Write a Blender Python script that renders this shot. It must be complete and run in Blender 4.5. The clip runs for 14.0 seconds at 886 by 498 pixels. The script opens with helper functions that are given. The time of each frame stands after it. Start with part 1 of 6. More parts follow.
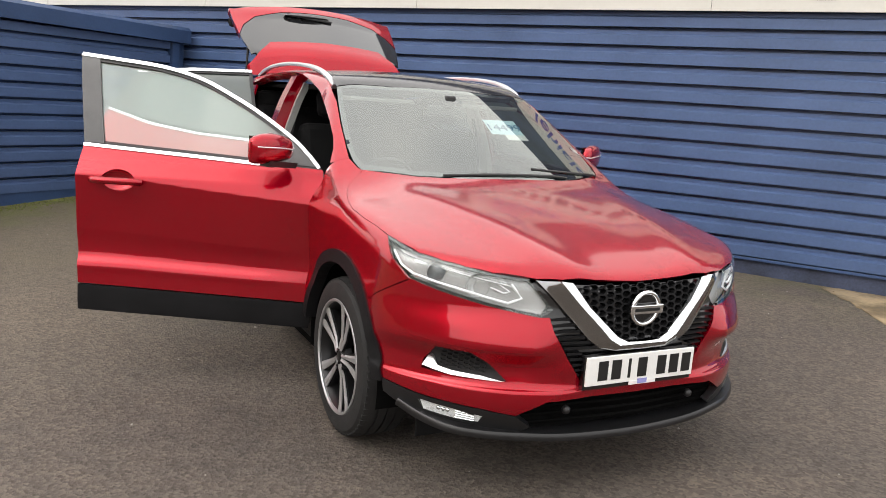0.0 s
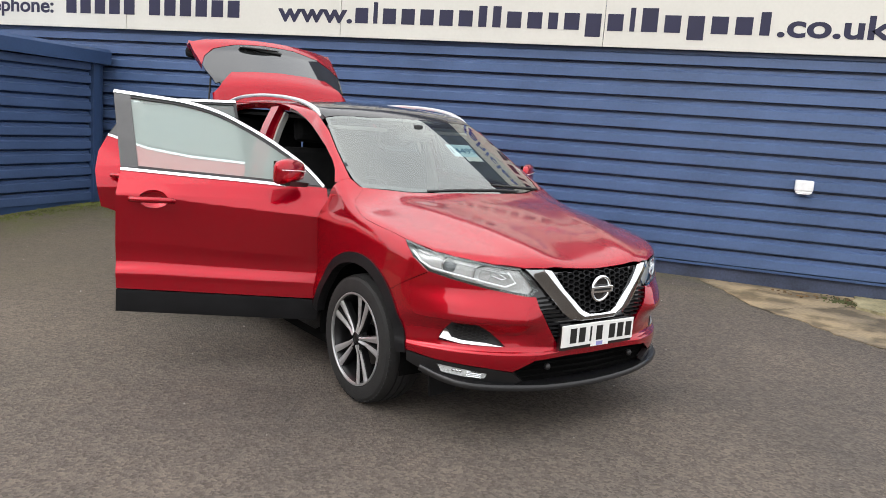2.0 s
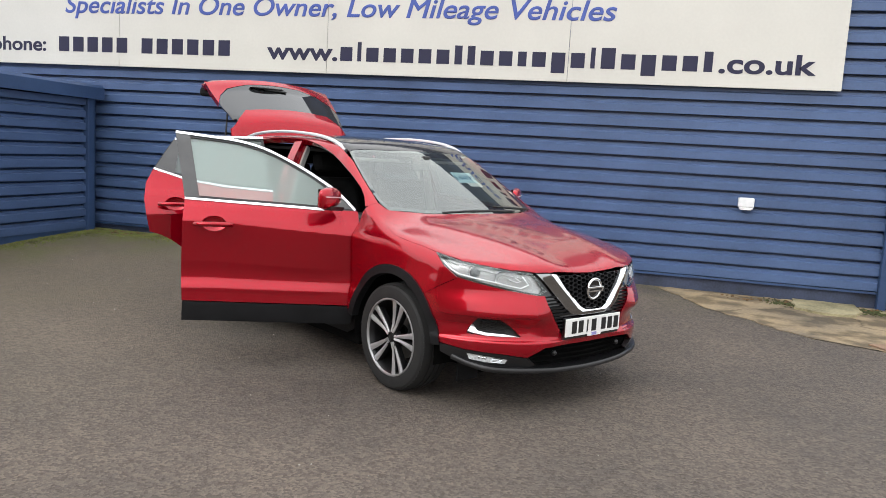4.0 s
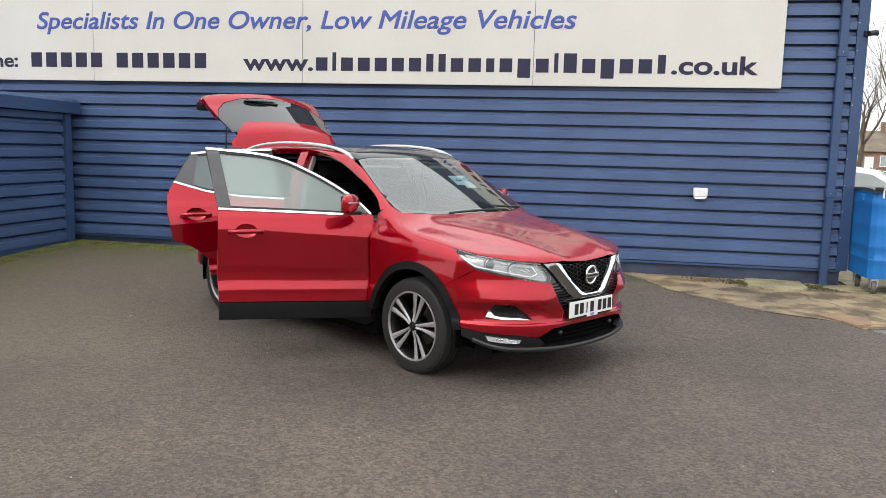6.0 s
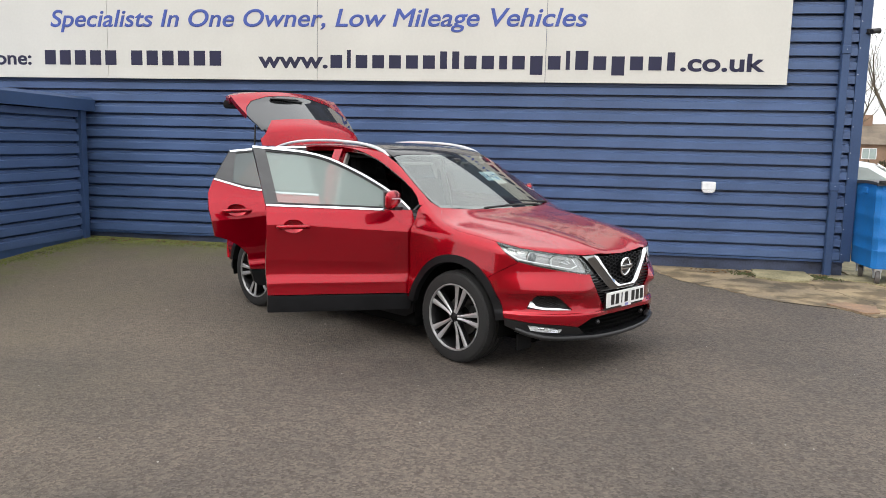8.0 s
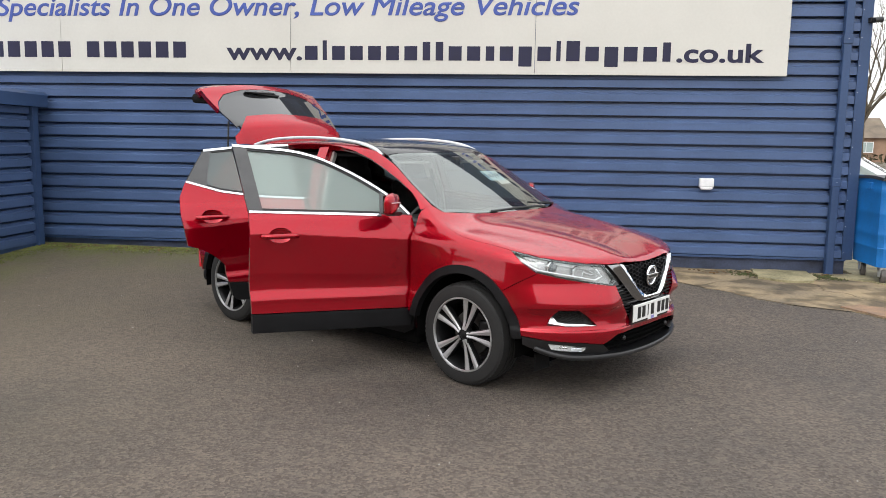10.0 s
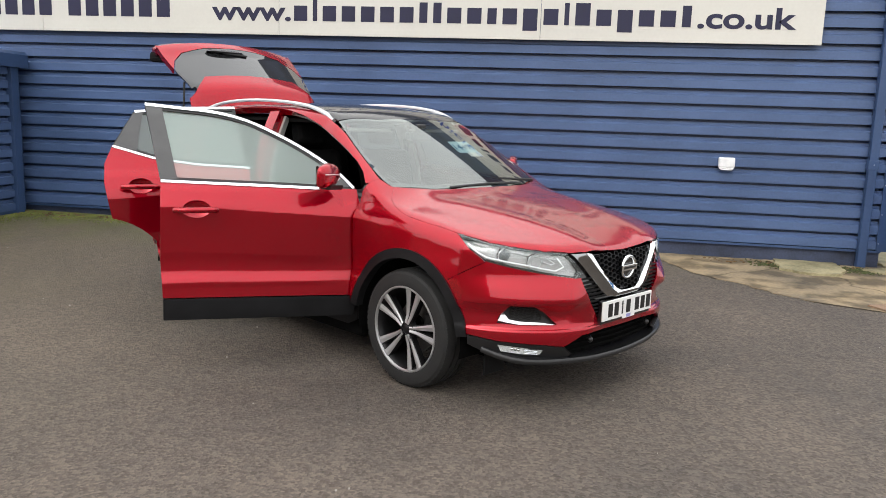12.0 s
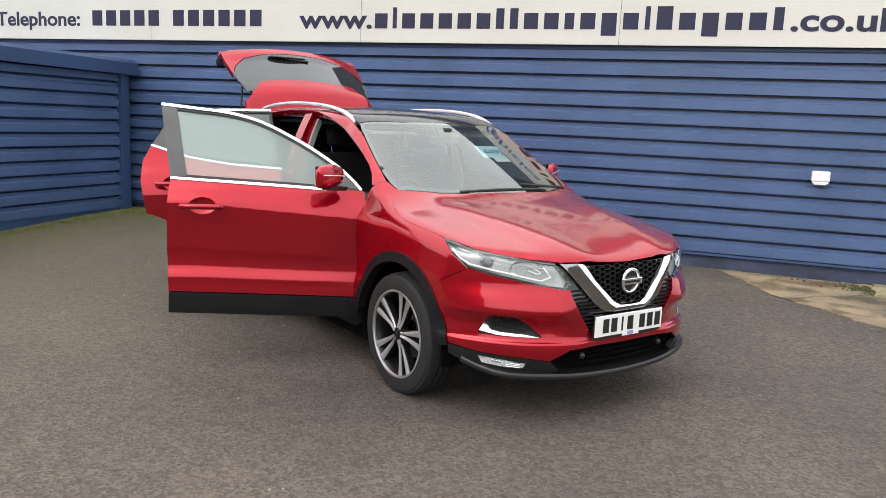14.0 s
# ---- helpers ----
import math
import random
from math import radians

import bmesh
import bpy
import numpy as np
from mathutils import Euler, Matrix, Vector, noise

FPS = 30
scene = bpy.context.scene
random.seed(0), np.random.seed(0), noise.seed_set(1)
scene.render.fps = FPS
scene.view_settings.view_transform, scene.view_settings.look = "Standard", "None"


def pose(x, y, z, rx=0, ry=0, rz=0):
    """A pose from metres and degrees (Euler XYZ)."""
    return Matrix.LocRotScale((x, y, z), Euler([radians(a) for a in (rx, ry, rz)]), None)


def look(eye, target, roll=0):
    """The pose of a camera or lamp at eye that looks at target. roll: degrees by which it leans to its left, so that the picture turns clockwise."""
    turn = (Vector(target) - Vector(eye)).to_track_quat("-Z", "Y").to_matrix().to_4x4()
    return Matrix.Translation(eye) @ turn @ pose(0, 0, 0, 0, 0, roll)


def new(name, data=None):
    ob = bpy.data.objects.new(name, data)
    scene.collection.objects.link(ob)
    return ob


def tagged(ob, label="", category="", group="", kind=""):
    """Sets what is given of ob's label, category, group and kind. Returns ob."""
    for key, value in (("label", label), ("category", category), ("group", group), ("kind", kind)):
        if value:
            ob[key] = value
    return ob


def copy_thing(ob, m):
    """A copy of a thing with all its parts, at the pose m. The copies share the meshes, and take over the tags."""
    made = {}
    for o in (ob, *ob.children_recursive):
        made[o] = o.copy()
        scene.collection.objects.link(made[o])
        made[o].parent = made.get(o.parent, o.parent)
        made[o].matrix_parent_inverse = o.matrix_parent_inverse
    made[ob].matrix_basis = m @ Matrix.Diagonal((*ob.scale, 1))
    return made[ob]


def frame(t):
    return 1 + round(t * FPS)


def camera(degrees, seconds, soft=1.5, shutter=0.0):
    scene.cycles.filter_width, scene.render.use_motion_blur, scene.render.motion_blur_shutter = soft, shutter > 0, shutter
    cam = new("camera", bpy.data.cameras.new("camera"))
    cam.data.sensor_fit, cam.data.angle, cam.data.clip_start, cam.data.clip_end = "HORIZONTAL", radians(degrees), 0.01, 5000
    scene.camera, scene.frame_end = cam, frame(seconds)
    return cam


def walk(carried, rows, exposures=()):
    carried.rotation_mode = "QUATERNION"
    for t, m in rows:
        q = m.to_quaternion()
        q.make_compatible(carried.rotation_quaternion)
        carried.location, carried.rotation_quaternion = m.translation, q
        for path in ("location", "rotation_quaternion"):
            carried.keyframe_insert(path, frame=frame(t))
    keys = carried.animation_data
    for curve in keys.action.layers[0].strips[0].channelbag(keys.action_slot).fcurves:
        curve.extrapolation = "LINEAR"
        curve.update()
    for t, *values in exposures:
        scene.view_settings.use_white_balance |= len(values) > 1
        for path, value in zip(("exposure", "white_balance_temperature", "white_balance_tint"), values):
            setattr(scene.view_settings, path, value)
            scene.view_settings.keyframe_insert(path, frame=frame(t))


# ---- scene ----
cam = camera(59.3, 14.0, soft=0.75)
PATH = [
    (0, (0.106, 0.183, 1.452), (-0.8, 1.927, 1.083), 4.1),
    (0.5, (-0.069, -0.075, 1.486), (-0.834, 1.74, 1.136), 4.2),
    (1, (-0.077, -0.326, 1.489), (-0.76, 1.522, 1.144), 4.5),
    (1.5, (-0.043, -0.575, 1.499), (-0.687, 1.288, 1.159), 4.2),
    (2, (-0.087, -0.848, 1.509), (-0.701, 1.029, 1.192), 4.1),
    (2.5, (-0.126, -1.123, 1.528), (-0.71, 0.767, 1.236), 3.9),
    (3, (-0.139, -1.366, 1.527), (-0.702, 0.534, 1.257), 4.1),
    (5.5, (-0.563, -2.303, 1.586), (-0.927, -0.352, 1.34), 1.5),
    (6, (-0.615, -2.467, 1.595), (-0.957, -0.512, 1.342), 1.5),
    (6.5, (-0.583, -2.64, 1.596), (-0.909, -0.684, 1.337), 1.6),
    (7, (-0.636, -2.74, 1.601), (-0.953, -0.783, 1.34), 1.5),
    (7.5, (-0.807, -2.791, 1.607), (-1.121, -0.833, 1.342), 1.4),
    (10, (-1.367, -2.169, 1.614), (-1.573, -0.199, 1.338), 0.9),
    (10.5, (-1.239, -2.039, 1.586), (-1.443, -0.072, 1.289), 0.8),
    (11, (-1.084, -1.863, 1.569), (-1.304, 0.099, 1.251), 1.0),
    (11.5, (-0.992, -1.623, 1.557), (-1.253, 0.332, 1.228), 1.4),
    (12, (-0.882, -1.389, 1.554), (-1.188, 0.558, 1.217), 2.0),
    (12.5, (-0.707, -1.162, 1.536), (-1.138, 0.764, 1.214), 2.3),
    (13, (-0.552, -1.117, 1.527), (-1.09, 0.784, 1.217), 2.2),
    (13.5, (-0.35, -1.149, 1.532), (-0.946, 0.732, 1.208), 2.4),
    (14, (-0.142, -1.09, 1.533), (-0.786, 0.776, 1.21), 2.6),
]
walk(cam, [(t, look(eye, target, roll)) for t, eye, target, roll in PATH],
     exposures=[(0.0, 0.11, 6850, 12), (1.0, 0.09, 6800, 12), (2.5, 0.12, 6450, 10), (5.5, 0.0, 6500, 10), (10.0, 0.0, 6500, 10), (11.0, 0.07, 6550, 10), (12.0, 0.05, 6600, 10), (13.0, 0.17, 6550, 10), (14.0, 0.12, 6500, 10)])

# ---- world and light: a bright overcast day ----
world = bpy.data.worlds.new("sky")
scene.world = world
world.use_nodes = True
wn, wl = world.node_tree.nodes, world.node_tree.links
sky = wn.new("ShaderNodeTexSky")
sky.sky_type, sky.sun_disc = "NISHITA", False
sky.sun_elevation, sky.sun_rotation = radians(42), radians(200)
sky.air_density, sky.dust_density, sky.ozone_density = 1.0, 4.0, 1.0
grey = wn.new("ShaderNodeHueSaturation")
grey.inputs["Saturation"].default_value = 0.16
cover = wn.new("ShaderNodeMixRGB")
cover.inputs["Fac"].default_value = 0.72
cloud = wn.new("ShaderNodeTexNoise")
cloud.inputs["Scale"].default_value = 2.2
cloud.inputs["Detail"].default_value = 6
ramp = wn.new("ShaderNodeValToRGB")
ramp.color_ramp.elements[0].position, ramp.color_ramp.elements[0].color = 0.30, (6.6, 6.9, 7.3, 1)
ramp.color_ramp.elements[1].position, ramp.color_ramp.elements[1].color = 0.72, (9.6, 9.6, 9.5, 1)
wl.new(sky.outputs["Color"], grey.inputs["Color"])
wl.new(grey.outputs["Color"], cover.inputs["Color1"])
wl.new(cloud.outputs["Fac"], ramp.inputs["Fac"])
wl.new(ramp.outputs["Color"], cover.inputs["Color2"])
# a thin overcast, brighter overhead than at the horizon
spot, up = wn.new("ShaderNodeTexCoord"), wn.new("ShaderNodeSeparateXYZ")
rise = wn.new("ShaderNodeMapRange")
rise.inputs["From Min"].default_value, rise.inputs["From Max"].default_value = 0.0, 1.0
rise.inputs["To Min"].default_value, rise.inputs["To Max"].default_value = 1.50, 2.42
lift = wn.new("ShaderNodeMixRGB")
lift.blend_type, lift.inputs["Fac"].default_value = "MULTIPLY", 1.0
wl.new(spot.outputs["Generated"], up.inputs["Vector"])
wl.new(up.outputs["Z"], rise.inputs["Value"])
wl.new(cover.outputs["Color"], lift.inputs["Color1"])
wl.new(rise.outputs["Result"], lift.inputs["Color2"])
wl.new(lift.outputs["Color"], wn["Background"].inputs["Color"])
wn["Background"].inputs["Strength"].default_value = 0.126
sun = new("sun", bpy.data.lights.new("sun", "SUN"))
sun.data.energy, sun.data.angle, sun.data.color = 0.5, radians(60), (1.0, 0.97, 0.92)
sun.matrix_world = look((0, 0, 0), (0.45, 0.9, -1.15))
scene.view_settings.exposure = 0.0


# ---- materials ----
def material(name, color, rough=0.5, metal=0.0, vary=0.12, scale=6.0, fine=80.0, bump=0.0, coat=0.0, spec=0.5, tint=None, rvary=0.1):
    """A surface with variation at two scales: broad stains and fine grain."""
    m = bpy.data.materials.new(name)
    m.use_nodes = True
    n, k = m.node_tree.nodes, m.node_tree.links
    b = n["Principled BSDF"]
    b.inputs["Metallic"].default_value = metal
    b.inputs["Coat Weight"].default_value = coat
    b.inputs["Coat Roughness"].default_value = 0.03
    b.inputs["Specular IOR Level"].default_value = spec
    co = n.new("ShaderNodeTexCoord")
    big, small = n.new("ShaderNodeTexNoise"), n.new("ShaderNodeTexNoise")
    big.inputs["Scale"].default_value, big.inputs["Detail"].default_value = scale, 5
    small.inputs["Scale"].default_value, small.inputs["Detail"].default_value = fine, 3
    k.new(co.outputs["Object"], big.inputs["Vector"])
    k.new(co.outputs["Object"], small.inputs["Vector"])
    both = n.new("ShaderNodeMath")
    both.operation = "MULTIPLY_ADD"
    both.inputs[1].default_value = 0.45
    k.new(small.outputs["Fac"], both.inputs[0])
    k.new(big.outputs["Fac"], both.inputs[2])
    r = n.new("ShaderNodeValToRGB")
    other = tint or tuple(c * (1 - vary * 2) for c in color)
    r.color_ramp.elements[0].position, r.color_ramp.elements[0].color = 0.48, (*other, 1)
    r.color_ramp.elements[1].position, r.color_ramp.elements[1].color = 0.92, (*[min(1, c * (1 + vary)) for c in color], 1)
    k.new(both.outputs[0], r.inputs["Fac"])
    k.new(r.outputs["Color"], b.inputs["Base Color"])
    rr = n.new("ShaderNodeMapRange")
    rr.inputs["From Min"].default_value, rr.inputs["From Max"].default_value = 0.4, 1.0
    rr.inputs["To Min"].default_value, rr.inputs["To Max"].default_value = max(0.02, rough * (1 - rvary)), min(1, rough * (1 + rvary))
    k.new(both.outputs[0], rr.inputs["Value"])
    k.new(rr.outputs["Result"], b.inputs["Roughness"])
    if bump:
        bp = n.new("ShaderNodeBump")
        bp.inputs["Strength"].default_value, bp.inputs["Distance"].default_value = bump, 0.004
        k.new(small.outputs["Fac"], bp.inputs["Height"])
        k.new(bp.outputs["Normal"], b.inputs["Normal"])
    return m


def glass(name, color=(0.9, 0.95, 0.93), weight=0.35, rough=0.0, haze=0.0):
    """Thin pane: a dielectric mirror by Fresnel over a tinted see-through body."""
    m = bpy.data.materials.new(name)
    m.use_nodes = True
    n, k = m.node_tree.nodes, m.node_tree.links
    n.remove(n["Principled BSDF"])
    clear, gloss, mix, facing = n.new("ShaderNodeBsdfTransparent"), n.new("ShaderNodeBsdfGlossy"), n.new("ShaderNodeMixShader"), n.new("ShaderNodeLayerWeight")
    clear.inputs["Color"].default_value = (*color, 1)
    gloss.inputs["Roughness"].default_value = rough
    gloss.inputs["Color"].default_value = (0.96, 1.0, 0.975, 1)
    # Schlick's curve, the same from both sides of the thin pane
    f0 = ((weight - 1) / (weight + 1)) ** 2
    power, curve_up = n.new("ShaderNodeMath"), n.new("ShaderNodeMath")
    facing.inputs["Blend"].default_value = 0.5
    power.operation, power.inputs[1].default_value = "POWER", 5.0
    curve_up.operation, curve_up.inputs[1].default_value, curve_up.inputs[2].default_value = "MULTIPLY_ADD", 1 - f0, f0
    k.new(facing.outputs["Facing"], power.inputs[0])
    k.new(power.outputs[0], curve_up.inputs[0])
    k.new(curve_up.outputs[0], mix.inputs[0])
    body = clear
    # haze: a pale diffuse layer, sky reflection put into the pane's colour
    if haze:
        fog, both, pale_sheen = n.new("ShaderNodeMixShader"), n.new("ShaderNodeAddShader"), n.new("ShaderNodeBsdfDiffuse")
        back = n.new("ShaderNodeBsdfTranslucent")
        pale_sheen.inputs["Color"].default_value = (0.45, 0.56, 0.52, 1)
        back.inputs["Color"].default_value = (0.45, 0.56, 0.52, 1)
        k.new(pale_sheen.outputs[0], both.inputs[0])
        k.new(back.outputs[0], both.inputs[1])
        fog.inputs[0].default_value = haze
        k.new(clear.outputs[0], fog.inputs[1])
        k.new(both.outputs[0], fog.inputs[2])
        body = fog
    k.new(body.outputs[0], mix.inputs[1])
    k.new(gloss.outputs[0], mix.inputs[2])
    k.new(mix.outputs[0], n["Material Output"].inputs["Surface"])
    return m


red = material("red_pearl_paint", (0.375, 0.0002, 0.011), 0.25, 0.66, 0.04, 3.0, 900.0, 0.0, coat=1.0, spec=0.1)
red.node_tree.nodes["Principled BSDF"].inputs["Coat IOR"].default_value = 1.48
wet_red = material("rain_beaded_red_paint", (0.375, 0.0002, 0.011), 0.27, 0.55, 0.04, 3.0, 260.0, 0.03, coat=1.0, spec=0.1)
wet_red.node_tree.nodes["Principled BSDF"].inputs["Coat IOR"].default_value = 1.48
wet_red.node_tree.nodes["Principled BSDF"].inputs["Coat Roughness"].default_value = 0.085
blue_steel = material("blue_coated_steel", (0.070, 0.114, 0.230), 0.33, 0.0, 0.10, 1.3, 35.0, 0.05, spec=0.45)
blue_trim = material("blue_flashing", (0.038, 0.072, 0.160), 0.36, 0.0, 0.10, 1.5, 40.0, 0.05, spec=0.4)
blue_plastic = material("blue_bin_plastic", (0.01, 0.165, 0.50), 0.45, 0.0, 0.12, 3.0, 60.0, 0.05)
board_white = material("cream_sign_board", (0.615, 0.60, 0.55), 0.45, 0.0, 0.03, 1.0, 30.0, 0.0)
navy = material("navy_lettering", (0.007, 0.007, 0.04), 0.5, 0.0, 0.1, 4.0, 60.0)
mid_blue = material("blue_lettering", (0.05, 0.09, 0.36), 0.4, 0.0, 0.1, 4.0, 60.0)
sail_grey = material("satin_grey_trim", (0.085, 0.085, 0.087), 0.35, 0.0, 0.1, 8.0, 200.0)
black_plastic = material("black_textured_plastic", (0.0095, 0.0095, 0.0105), 0.50, 0.0, 0.15, 8.0, 400.0, 0.15, spec=0.15)
gloss_black = material("gloss_black", (0.006, 0.006, 0.007), 0.12, 0.0, 0.1, 8.0, 200.0, coat=0.6)
satin_black = material("satin_black_trim", (0.017, 0.017, 0.018), 0.4, 0.0, 0.1, 8.0, 200.0)
skirt_black = material("satin_skirt_plastic", (0.011, 0.011, 0.012), 0.30, 0.0, 0.15, 8.0, 400.0, 0.05, spec=0.5)
dark_plinth = material("dark_plinth_paint", (0.040, 0.052, 0.095), 0.6, 0.0, 0.3, 3.0, 60.0, 0.2)
seal_grey = material("grey_rubber_seal", (0.16, 0.16, 0.155), 0.6, 0.0, 0.1, 10.0, 200.0)
void_black = material("dark_underbody", (0.005, 0.005, 0.005), 0.9, 0.0, 0.2, 8.0, 100.0, spec=0.03)
rubber = material("tyre_rubber", (0.017, 0.017, 0.0175), 0.68, 0.0, 0.2, 12.0, 300.0, 0.2, spec=0.25, tint=(0.024, 0.0235, 0.023))
alloy = material("machined_alloy", (0.52, 0.52, 0.53), 0.42, 0.75, 0.06, 10.0, 500.0)
rim_alloy = material("darker_rim_alloy", (0.42, 0.42, 0.425), 0.40, 0.7, 0.08, 10.0, 400.0)
alloy_dark = material("dark_alloy", (0.014, 0.014, 0.015), 0.35, 0.5, 0.1, 10.0, 300.0)
# chrome darkened in its colour, for the dark ground the flank mirrors
dimmed_chrome = material("dimmed_chrome", (0.34, 0.345, 0.35), 0.13, 1.0, 0.02, 10.0, 300.0)
chrome = material("chrome", (0.82, 0.83, 0.84), 0.07, 1.0, 0.02, 10.0, 300.0)
silver = material("satin_silver", (0.78, 0.79, 0.80), 0.34, 0.75, 0.03, 10.0, 300.0)
plate_white = material("plate_white", (0.80, 0.80, 0.78), 0.3, 0.0, 0.03, 8.0, 200.0)
black_ink = material("black_ink", (0.01, 0.01, 0.01), 0.4)
fabric = material("black_fabric", (0.009, 0.009, 0.0095), 0.85, 0.0, 0.2, 10.0, 500.0, 0.3, spec=0.1)
trim_grey = material("grey_cabin_trim", (0.36, 0.36, 0.34), 0.6, 0.0, 0.08, 6.0, 200.0, 0.1)
lamp_grey = material("lamp_reflector", (0.64, 0.65, 0.65), 0.28, 0.22, 0.1, 30.0, 200.0)
lamp_bowl = material("lamp_bowl", (0.50, 0.505, 0.50), 0.25, 0.35, 0.03, 8.0, 200.0)
lamp_white = material("lamp_white", (0.93, 0.95, 0.96), 0.15, 0.0, 0.05, 20.0, 200.0)
white_paint = material("white_casing", (0.78, 0.79, 0.80), 0.35, 0.0, 0.06, 12.0, 120.0)
screen_glass = glass("windscreen_glass", (0.60, 0.665, 0.64), 2.6)
side_glass = glass("side_glass", (0.62, 0.70, 0.68), 1.75, haze=0.30)
dark_glass = glass("privacy_glass", (0.09, 0.095, 0.095), 1.9, haze=0.10)
lens_glass = glass("lamp_lens", (0.96, 0.97, 0.98), 1.5, haze=0.04)
roof_glass = material("black_roof_glass", (0.006, 0.006, 0.007), 0.07, 0.0, 0.1, 8.0, 140.0, 0.12, coat=0.4)


# ---- helpers for building ----
def part(name, bm, mat, parent=None, label=""):
    me = bpy.data.meshes.new(name)
    bm.to_mesh(me)
    bm.free()
    ob = new(name, me)
    me.materials.append(mat)
    if parent:
        ob.parent = parent
    if label:
        ob["label"] = label
    return ob


def thing(name, at=None, label="", category="", group="", kind=""):
    ob = new(name)
    ob.empty_display_size = 0.1
    if at is not None:
        ob.matrix_world = at
    return tagged(ob, label, category, group, kind)


def box(bm, lo, hi, bevel=0.0, segments=2, turn=None):
    """A box between two corners, with rounded edges, added to bm."""
    c = [(a + b) / 2 for a, b in zip(lo, hi)]
    made = bmesh.ops.create_cube(bm, size=1.0)["verts"]
    bmesh.ops.scale(bm, vec=[max(1e-4, b - a) for a, b in zip(lo, hi)], verts=made)
    if bevel:
        es = list({e for v in made for e in v.link_edges})
        made = bmesh.ops.bevel(bm, geom=es, offset=bevel, segments=segments, profile=0.5, affect="EDGES")["verts"]
        made = list({v for f in {f for v in made for f in v.link_faces} for v in f.verts})
    if turn is not None:
        bmesh.ops.transform(bm, matrix=turn, verts=made)
    bmesh.ops.translate(bm, vec=c, verts=made)
    return made


def boxes(*args, **kw):
    bm = bmesh.new()
    for lo, hi in args:
        box(bm, lo, hi, **kw)
    return bm


def smooth(ob, angle=40):
    for p in ob.data.polygons:
        p.use_smooth = True
    ob.data.set_sharp_from_angle(angle=radians(angle))
    return ob


def lathe(profile, steps=48, start=0.0, end=360.0):
    """Profile of (radius, along y) turned about the y axis."""
    bm = bmesh.new()
    full = abs(end - start) >= 360
    rings = []
    for i in range(steps if full else steps + 1):
        a = radians(start + (end - start) * i / steps)
        rings.append([bm.verts.new((r * math.cos(a), y, r * math.sin(a))) for r, y in profile])
    for i in range(len(rings) if full else len(rings) - 1):
        a, b = rings[i], rings[(i + 1) % len(rings)]
        for j in range(len(profile) - 1):
            bm.faces.new((a[j], a[j + 1], b[j + 1], b[j]))
    bmesh.ops.recalc_face_normals(bm, faces=bm.faces)
    return bm


def spline(points, n=8):
    """A smooth line through the points."""
    P = [Vector(p) for p in points]
    P = [P[0] * 2 - P[1]] + P + [P[-1] * 2 - P[-2]]
    out = []
    for i in range(1, len(P) - 2):
        for j in range(n):
            t = j / n
            out.append(0.5 * (2 * P[i] + (P[i + 1] - P[i - 1]) * t + (2 * P[i - 1] - 5 * P[i] + 4 * P[i + 1] - P[i + 2]) * t * t
                              + (3 * P[i] - P[i - 1] - 3 * P[i + 1] + P[i + 2]) * t ** 3))
    return out + [P[-2]]


def sweep(path, profile, up=(0, 0, 1), taper=None, bm=None):
    """Carries a closed profile of (across, up) along a path."""
    bm = bm or bmesh.new()
    path = [Vector(p) for p in path]
    rings = []
    for i, p in enumerate(path):
        d = (path[min(i + 1, len(path) - 1)] - path[max(i - 1, 0)]).normalized()
        side = d.cross(Vector(up)).normalized()
        top = side.cross(d)
        s = taper(i / (len(path) - 1)) if taper else 1.0
        rings.append([bm.verts.new(p + side * a * s + top * b * s) for a, b in profile])
    n = len(profile)
    for a, b in zip(rings, rings[1:]):
        for j in range(n):
            bm.faces.new((a[j], a[(j + 1) % n], b[(j + 1) % n], b[j]))
    bm.faces.new(rings[0][::-1])
    bm.faces.new(rings[-1])
    bmesh.ops.recalc_face_normals(bm, faces=bm.faces)
    return bm


def disc_profile(r, n=8, flat=1.0):
    return [(r * math.cos(2 * math.pi * i / n), r * flat * math.sin(2 * math.pi * i / n)) for i in range(n)]


# ---- the ground ----
def ground_z(x, y):
    """The yard is level under the car and rises a little towards the building's far end."""
    s = np.clip((np.asarray(y, float) - 4.2) / 3.6, 0, 1)
    return s * s * (3 - 2 * s) * np.clip(0.03 + 0.0095 * (2.3 - np.asarray(x, float)), 0.0, 0.13)


